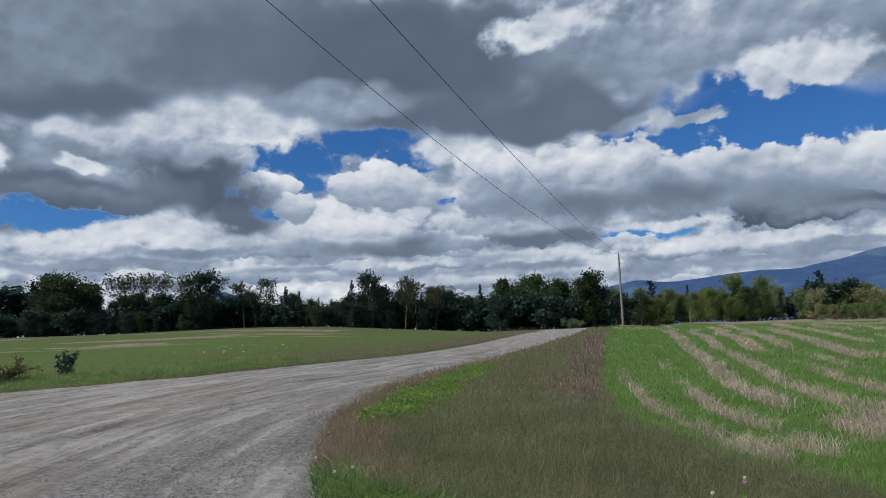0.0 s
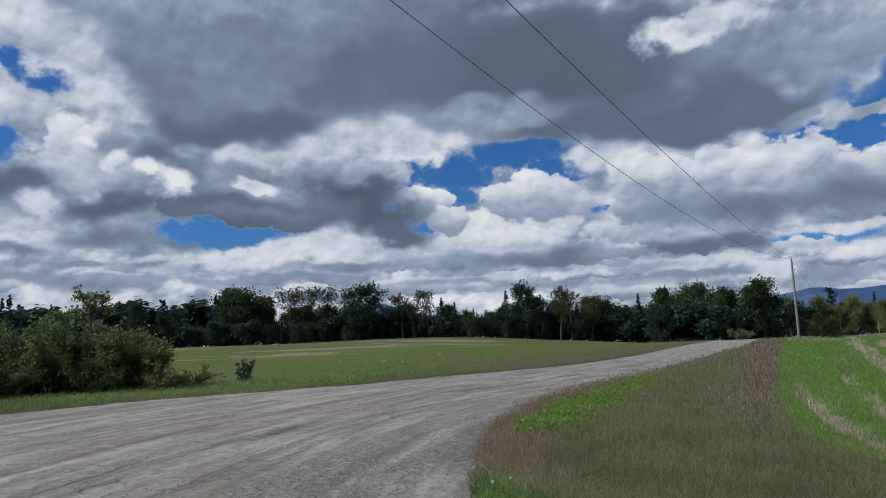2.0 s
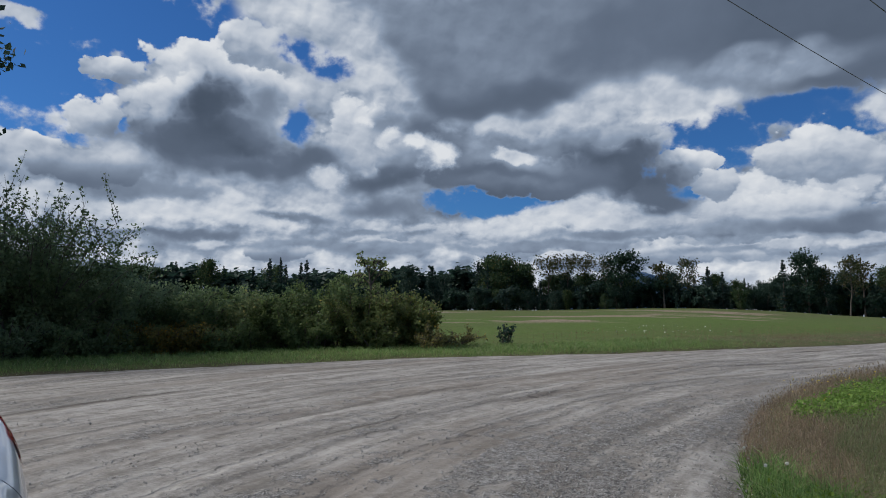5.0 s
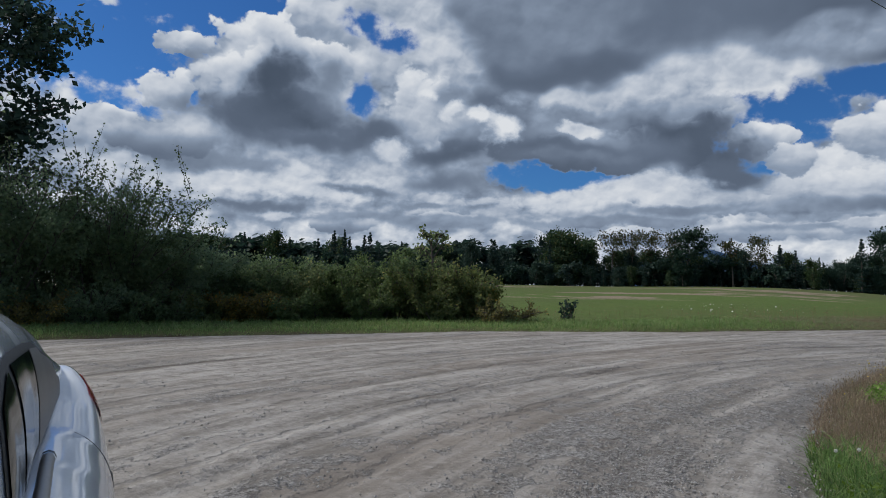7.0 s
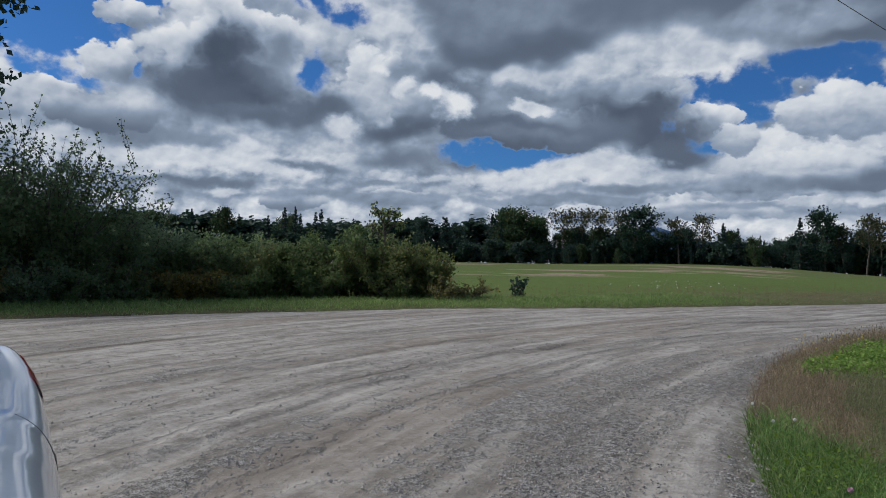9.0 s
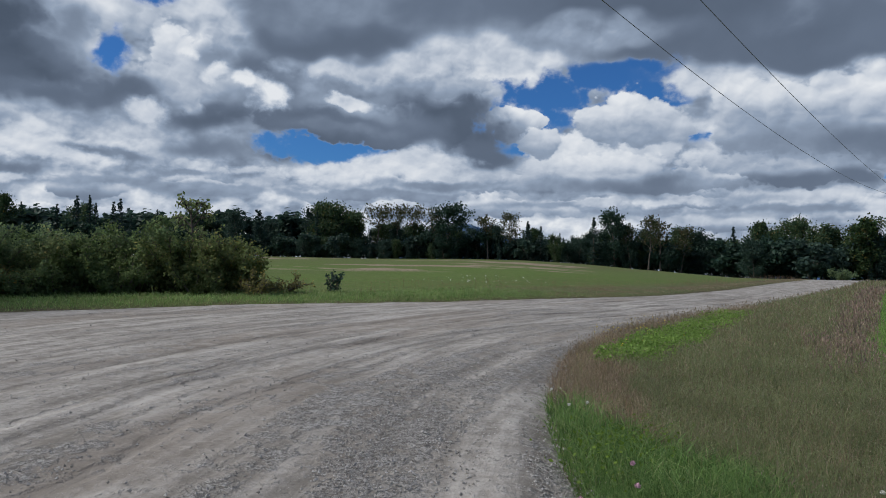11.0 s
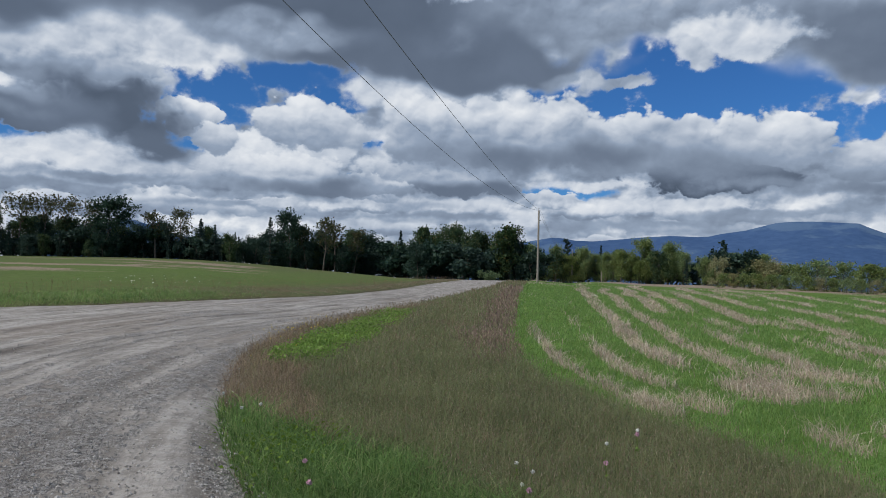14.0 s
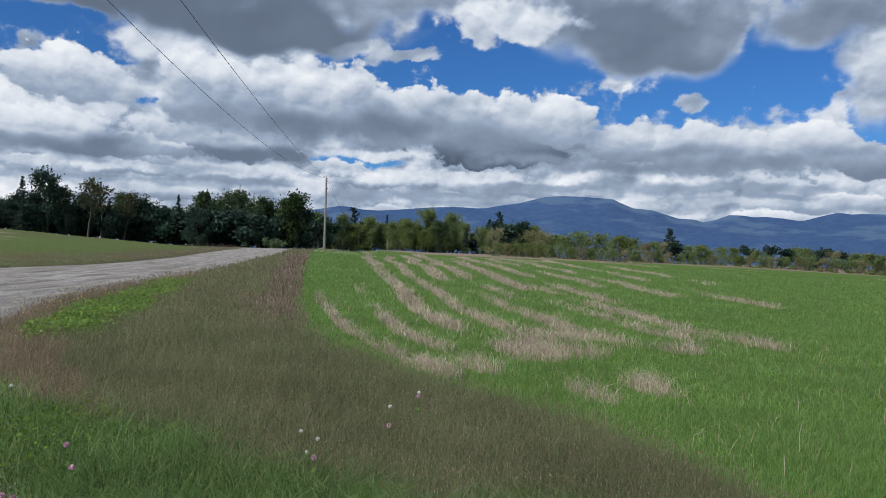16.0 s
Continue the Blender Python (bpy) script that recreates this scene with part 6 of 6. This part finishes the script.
def gravel_stones():
    rng = np.random.default_rng(5)
    x, y, r = spread_polar(rng, 200000, 3.4, 30, -8, 70)
    rxs = np.interp(y, ROAD_RIGHT[:, 1], ROAD_RIGHT[:, 0])
    d = rxs - x
    lane = d + 0.15 * np.clip(y, -5, 22)
    ridge_like = sstep(fbm(lane * 1.3, y * 0.2, 3) + 0.35 * np.exp(-((lane - 2.35) / 0.35)**2) + 0.5 * (fbm(x * 3, y * 3, 2) - 0.5), 0.52, 0.72)
    k = (d > -0.3) & (rng.random(len(x)) < 0.03 + 0.5 * sstep(np.hypot(x, y), 17, 8) * ridge_like * (0.35 + 0.65 * np.exp(-np.maximum(d, 0) / 4)) + 0.45 * np.exp(-np.maximum(d, 0) / 0.9) * (0.4 + 0.6 * (y < 22)))
    x, y, r = x[k], y[k], r[k]
    s = np.maximum(0.003 + 0.014 * rng.random(len(x)) ** 3.6, 0.00045 * r)
    base = np.array(((1, 0, 0), (0, 1, 0), (-1, 0, 0), (0, -1, 0), (0.2, 0.1, 0.75), (0, 0, -0.6)))
    v = base[None] * s[:, None, None] * rng.uniform(0.6, 1.35, (len(x), 6, 1))
    a = rng.uniform(0, 6.28, len(x))
    c, sn = np.cos(a)[:, None], np.sin(a)[:, None]
    v = np.stack((v[..., 0] * c - v[..., 1] * sn, v[..., 0] * sn + v[..., 1] * c, v[..., 2]), -1)
    v += np.stack((x, y, rise(x, y) - 0.012 + 0.05 * (fbm(x / 1.1, y / 1.9, 4) - .5)), -1)[:, None]
    f = np.array(((0, 1, 4), (1, 2, 4), (2, 3, 4), (3, 0, 4), (1, 0, 5), (2, 1, 5), (3, 2, 5), (0, 3, 5)))
    stuff("loose_gravel", (v.reshape(-1, 3), (np.arange(len(x))[:, None, None] * 6 + f[None]).reshape(-1, 3)), STONE, "loose grey gravel stones along the road's shoulder", "gravel")


gravel_stones()

# ================= the parked car =================
def loft(rings, close=True, caps=False):
    r = np.array(rings, float)
    n, k = r.shape[:2]
    i, j = np.meshgrid(np.arange(n - 1), np.arange(k if close else k - 1), indexing="ij")
    a, b = i * k + j, i * k + (j + 1) % k
    return r.reshape(-1, 3), np.stack((a, b, b + k, a + k), -1).reshape(-1, 4)


BODY_S = (0.0, 0.08, 0.3, 0.8, 1.3, 2.0, 2.8, 3.4, 3.9, 4.2, 4.42, 4.54, 4.60)
BODY_W = (0.58, 0.72, 0.84, 0.90, 0.91, 0.915, 0.92, 0.92, 0.91, 0.88, 0.83, 0.76, 0.66)
BODY_T = (0.62, 0.70, 0.78, 0.88, 0.95, 0.94, 0.94, 0.96, 1.04, 1.13, 1.17, 1.13, 1.00)
BODY_B = (0.30, 0.22, 0.18, 0.17, 0.17, 0.17, 0.17, 0.17, 0.18, 0.22, 0.26, 0.30, 0.36)
BELT_W = (0.50, 0.60, 0.66, 0.66, 0.63, 0.60, 0.60, 0.625, 0.66, 0.68, 0.67, 0.62, 0.54)
CAB_S = (1.15, 1.5, 1.9, 2.3, 2.9, 3.3, 3.65, 3.95, 4.2, 4.40)
CAB_H = (0.02, 0.28, 0.52, 0.62, 0.63, 0.60, 0.50, 0.33, 0.14, 0.01)


EASED = {}


def eased(s, at, values):
    """Values along the car, rounded between the stations."""
    if values not in EASED:
        g = np.linspace(-0.5, 5.1, 561)
        k = np.hanning(23)
        EASED[values] = g, np.convolve(np.pad(np.interp(g, at, values), 11, mode="edge"), k / k.sum(), "valid")
    return float(np.interp(s, *EASED[values]))


def body_point(s, u, grow=0.0):
    """A point of the body's side: u runs from the sill (0) over the flank (0.6) and the round shoulder to the belt (1)."""
    w, t, b, bw = (eased(s, BODY_S, q) for q in (BODY_W, BODY_T, BODY_B, BELT_W))
    z = b + (t - b) * u
    if u < 0.58:
        y = w * (1.0 - 0.12 * (1 - u / 0.58) ** 2.2)
    else:
        y = bw + (w - bw) * math.sqrt(max(0.0, 1 - ((u - 0.58) / 0.42) ** 2.2))
    return 2.3 - s, y + grow, z


def cab_point(s, th, grow=0.0):
    """A point of the cabin: th runs from the belt (0) to the roof's middle (90 degrees)."""
    bw, t = eased(s, BODY_S, BELT_W), eased(s, BODY_S, BODY_T)
    h = eased(s, CAB_S, CAB_H)
    c, sn = math.cos(radians(th)), math.sin(radians(th))
    return 2.3 - s, (bw - 0.01) * c ** 0.42 + grow * c, t - 0.01 + h * sn ** 0.78 + grow * sn


def parked_car():
    car = new("parked_car")
    car.matrix_basis = pose(-2.79, 0.554, -0.03, 0, 0, -25.7)
    ss = np.unique(np.r_[np.linspace(0, 4.6, 70), BODY_S])
    us = np.r_[np.linspace(0, 0.56, 9), 0.58 + 0.42 * np.sin(np.linspace(0, np.pi / 2, 16))]
    rings = []
    for s in ss:
        left = [body_point(s, u) for u in us]
        x, _, t = left[-1]
        bw = left[-1][1]
        top = [(x, bw * q, t + 0.035 * (1 - q * q)) for q in np.linspace(0.8, -0.8, 9)]
        rings.append(left + top + [(p[0], -p[1], p[2]) for p in left[::-1]])
    v, f = loft(rings)
    body = link_mesh("body", v, f, CAR_PAINT, car, "silver-white glossy painted body", smooth=True)
    for end, name in ((0, "front_panel"), (-1, "rear_panel")):
        ring = np.array(rings[end])
        c = ring.mean(0)
        n = len(ring)
        link_mesh(name, np.vstack((ring, c + ((0.03 if end == 0 else -0.03), 0, 0))), np.array([(i, (i + 1) % n, n) for i in range(n)]), CAR_PAINT, car, smooth=True)
    cs = np.linspace(1.15, 4.40, 60)
    rings = [[cab_point(s, th) for th in np.linspace(0, 90, 20)] + [(p[0], -p[1], p[2]) for p in [cab_point(s, th) for th in np.linspace(90, 0, 20)][1:]] for s in cs]
    v, f = loft(rings, close=False)
    link_mesh("cabin", v, f, CAR_PAINT, car, smooth=True)

    def patch(name, s0, s1, lo, hi, mat, grow, side=1, label=""):
        grid = []
        for s in np.linspace(s0, s1, 26):
            grid.append([(p[0], side * p[1], p[2]) for p in (cab_point(s, th, grow) for th in np.linspace(lo(s), hi(s), 14))])
        v, f = loft(grid, close=False)
        return link_mesh(name, v, f, mat, car, label, smooth=True)

    def upper(s):
        return float(np.interp(s, (1.3, 1.9, 2.2, 3.3, 3.7, 3.95), (3, 36, 40, 35, 25, 6)))

    for side in (1, -1):
        patch("window_trim", 1.32, 3.97, lambda s: 0.5, lambda s: upper(s) + 5, CAR_TRIM, 0.006, side, "black window surround")
        patch("front_window", 1.55, 2.20, lambda s: 2.0, upper, TINTED, 0.011, side, "dark tinted side glass")
        patch("rear_window", 2.28, 2.98, lambda s: 2.0, upper, TINTED, 0.011, side, "dark tinted side glass")
        patch("pillar_applique", 3.0, 3.93, lambda s: 1.0, lambda s: upper(s) + 1, CAR_GREY, 0.013, side, "satin grey pillar cover")
        strip = [(p[0], side * p[1], p[2]) for p in (body_point(s, 0.998, 0.012) for s in np.linspace(1.4, 2.86, 30))]
        v, f = tube(strip, [0.026] * 30, 8)
        link_mesh("belt_moulding", v, f, CHROME, car, "satin chrome belt moulding", smooth=True)
        cap = [(p[0], side * p[1], p[2]) for p in (body_point(s, 0.998, 0.012) for s in (2.86, 2.89))]
        v, f = tube(cap, [0.029] * 2, 8)
        link_mesh("moulding_end", v, f, CAR_TRIM, car, smooth=True)
        seam = [(p[0], side * p[1], p[2]) for p in (body_point(3.30 - 0.45 * (1 - u) ** 2 + 0.12 * u, u, 0.0005) for u in np.linspace(0.25, 0.97, 20))]
        v, f = tube(seam, [0.002] * 20, 5)
        link_mesh("door_seam", v, f, CAR_TRIM, car, smooth=True)
        grid = []
        for s in np.linspace(4.10, 4.58, 12):
            grid.append([(p[0], side * p[1], p[2]) for p in (body_point(s, u, 0.008) for u in np.linspace(0.60 + 0.25 * (4.58 - s), 0.945 - 0.06 * (4.58 - s), 10))])
        v, f = loft(grid, close=False)
        lamp = link_mesh("tail_lamp", v, f, LAMP_RED, car, "red tail lamp lens", smooth=True)
        grid = []
        for s in np.linspace(4.16, 4.36, 6):
            grid.append([(p[0], side * p[1], p[2]) for p in (body_point(s, u, 0.012) for u in np.linspace(0.76, 0.88, 6))])
        v, f = loft(grid, close=False)
        link_mesh("lamp_insert", v, f, LAMP_CLEAR, lamp, "pale clear lamp insert", smooth=True)
        handle = [(p[0], side * p[1], p[2]) for p in (body_point(s, 0.80, g) for s, g in ((2.10, 0.0), (2.12, 0.03), (2.29, 0.03), (2.31, 0.0)))]
        v, f = tube(handle, [0.012] * 4, 8)
        link_mesh("door_handle", v, f, CAR_PAINT, car, smooth=True)
        grid = []
        for s in np.linspace(0.06, 0.42, 10):
            grid.append([(p[0], side * p[1], p[2]) for p in (body_point(s, u, 0.006) for u in np.linspace(0.70, 0.93, 8))])
        v, f = loft(grid, close=False)
        link_mesh("headlamp", v, f, LAMP_CLEAR, car, "clear headlamp lens", smooth=True)
        for s in (0.86, 3.62):
            t = np.linspace(0, 2 * np.pi, 33)
            prof = ((0.20, 0.80), (0.29, 0.79), (0.315, 0.82), (0.32, 0.86), (0.315, 0.895), (0.29, 0.92), (0.21, 0.915))
            v, f = loft([[(2.3 - s + r * np.cos(a), side * y, 0.33 + r * np.sin(a)) for r, y in prof] for a in t], close=False)
            tyre = link_mesh("tyre", v, f, RUBBER, car, smooth=True)
            v, f = loft([[(2.3 - s + r * np.cos(a), side * y, 0.33 + r * np.sin(a)) for r, y in ((0.21, 0.915), (0.19, 0.90), (0.06, 0.905), (0.0, 0.91))] for a in t], close=False)
            link_mesh("rim", v, f, ALLOY, tyre, smooth=True)
            v, f = tube([(2.3 - s + 0.355 * np.cos(a), side * 0.895, 0.33 + 0.355 * np.sin(a)) for a in np.linspace(-0.15, np.pi + 0.15, 24)], [0.03] * 24, 6)
            link_mesh("wheel_arch", v, f, CAR_TRIM, car, smooth=True)
    patch("windscreen", 1.22, 1.85, lambda s: 46, lambda s: 90, TINTED, 0.006, 1, "dark glass")
    patch("windscreen", 1.22, 1.85, lambda s: 46, lambda s: 90, TINTED, 0.006, -1, "dark glass")
    patch("rear_screen", 3.72, 4.33, lambda s: 50, lambda s: 90, TINTED, 0.006, 1, "dark glass")
    patch("rear_screen", 3.72, 4.33, lambda s: 50, lambda s: 90, TINTED, 0.006, -1, "dark glass")
    tagged(car, "silver-white parked car with dark windows on the gravel", "car")


parked_car()
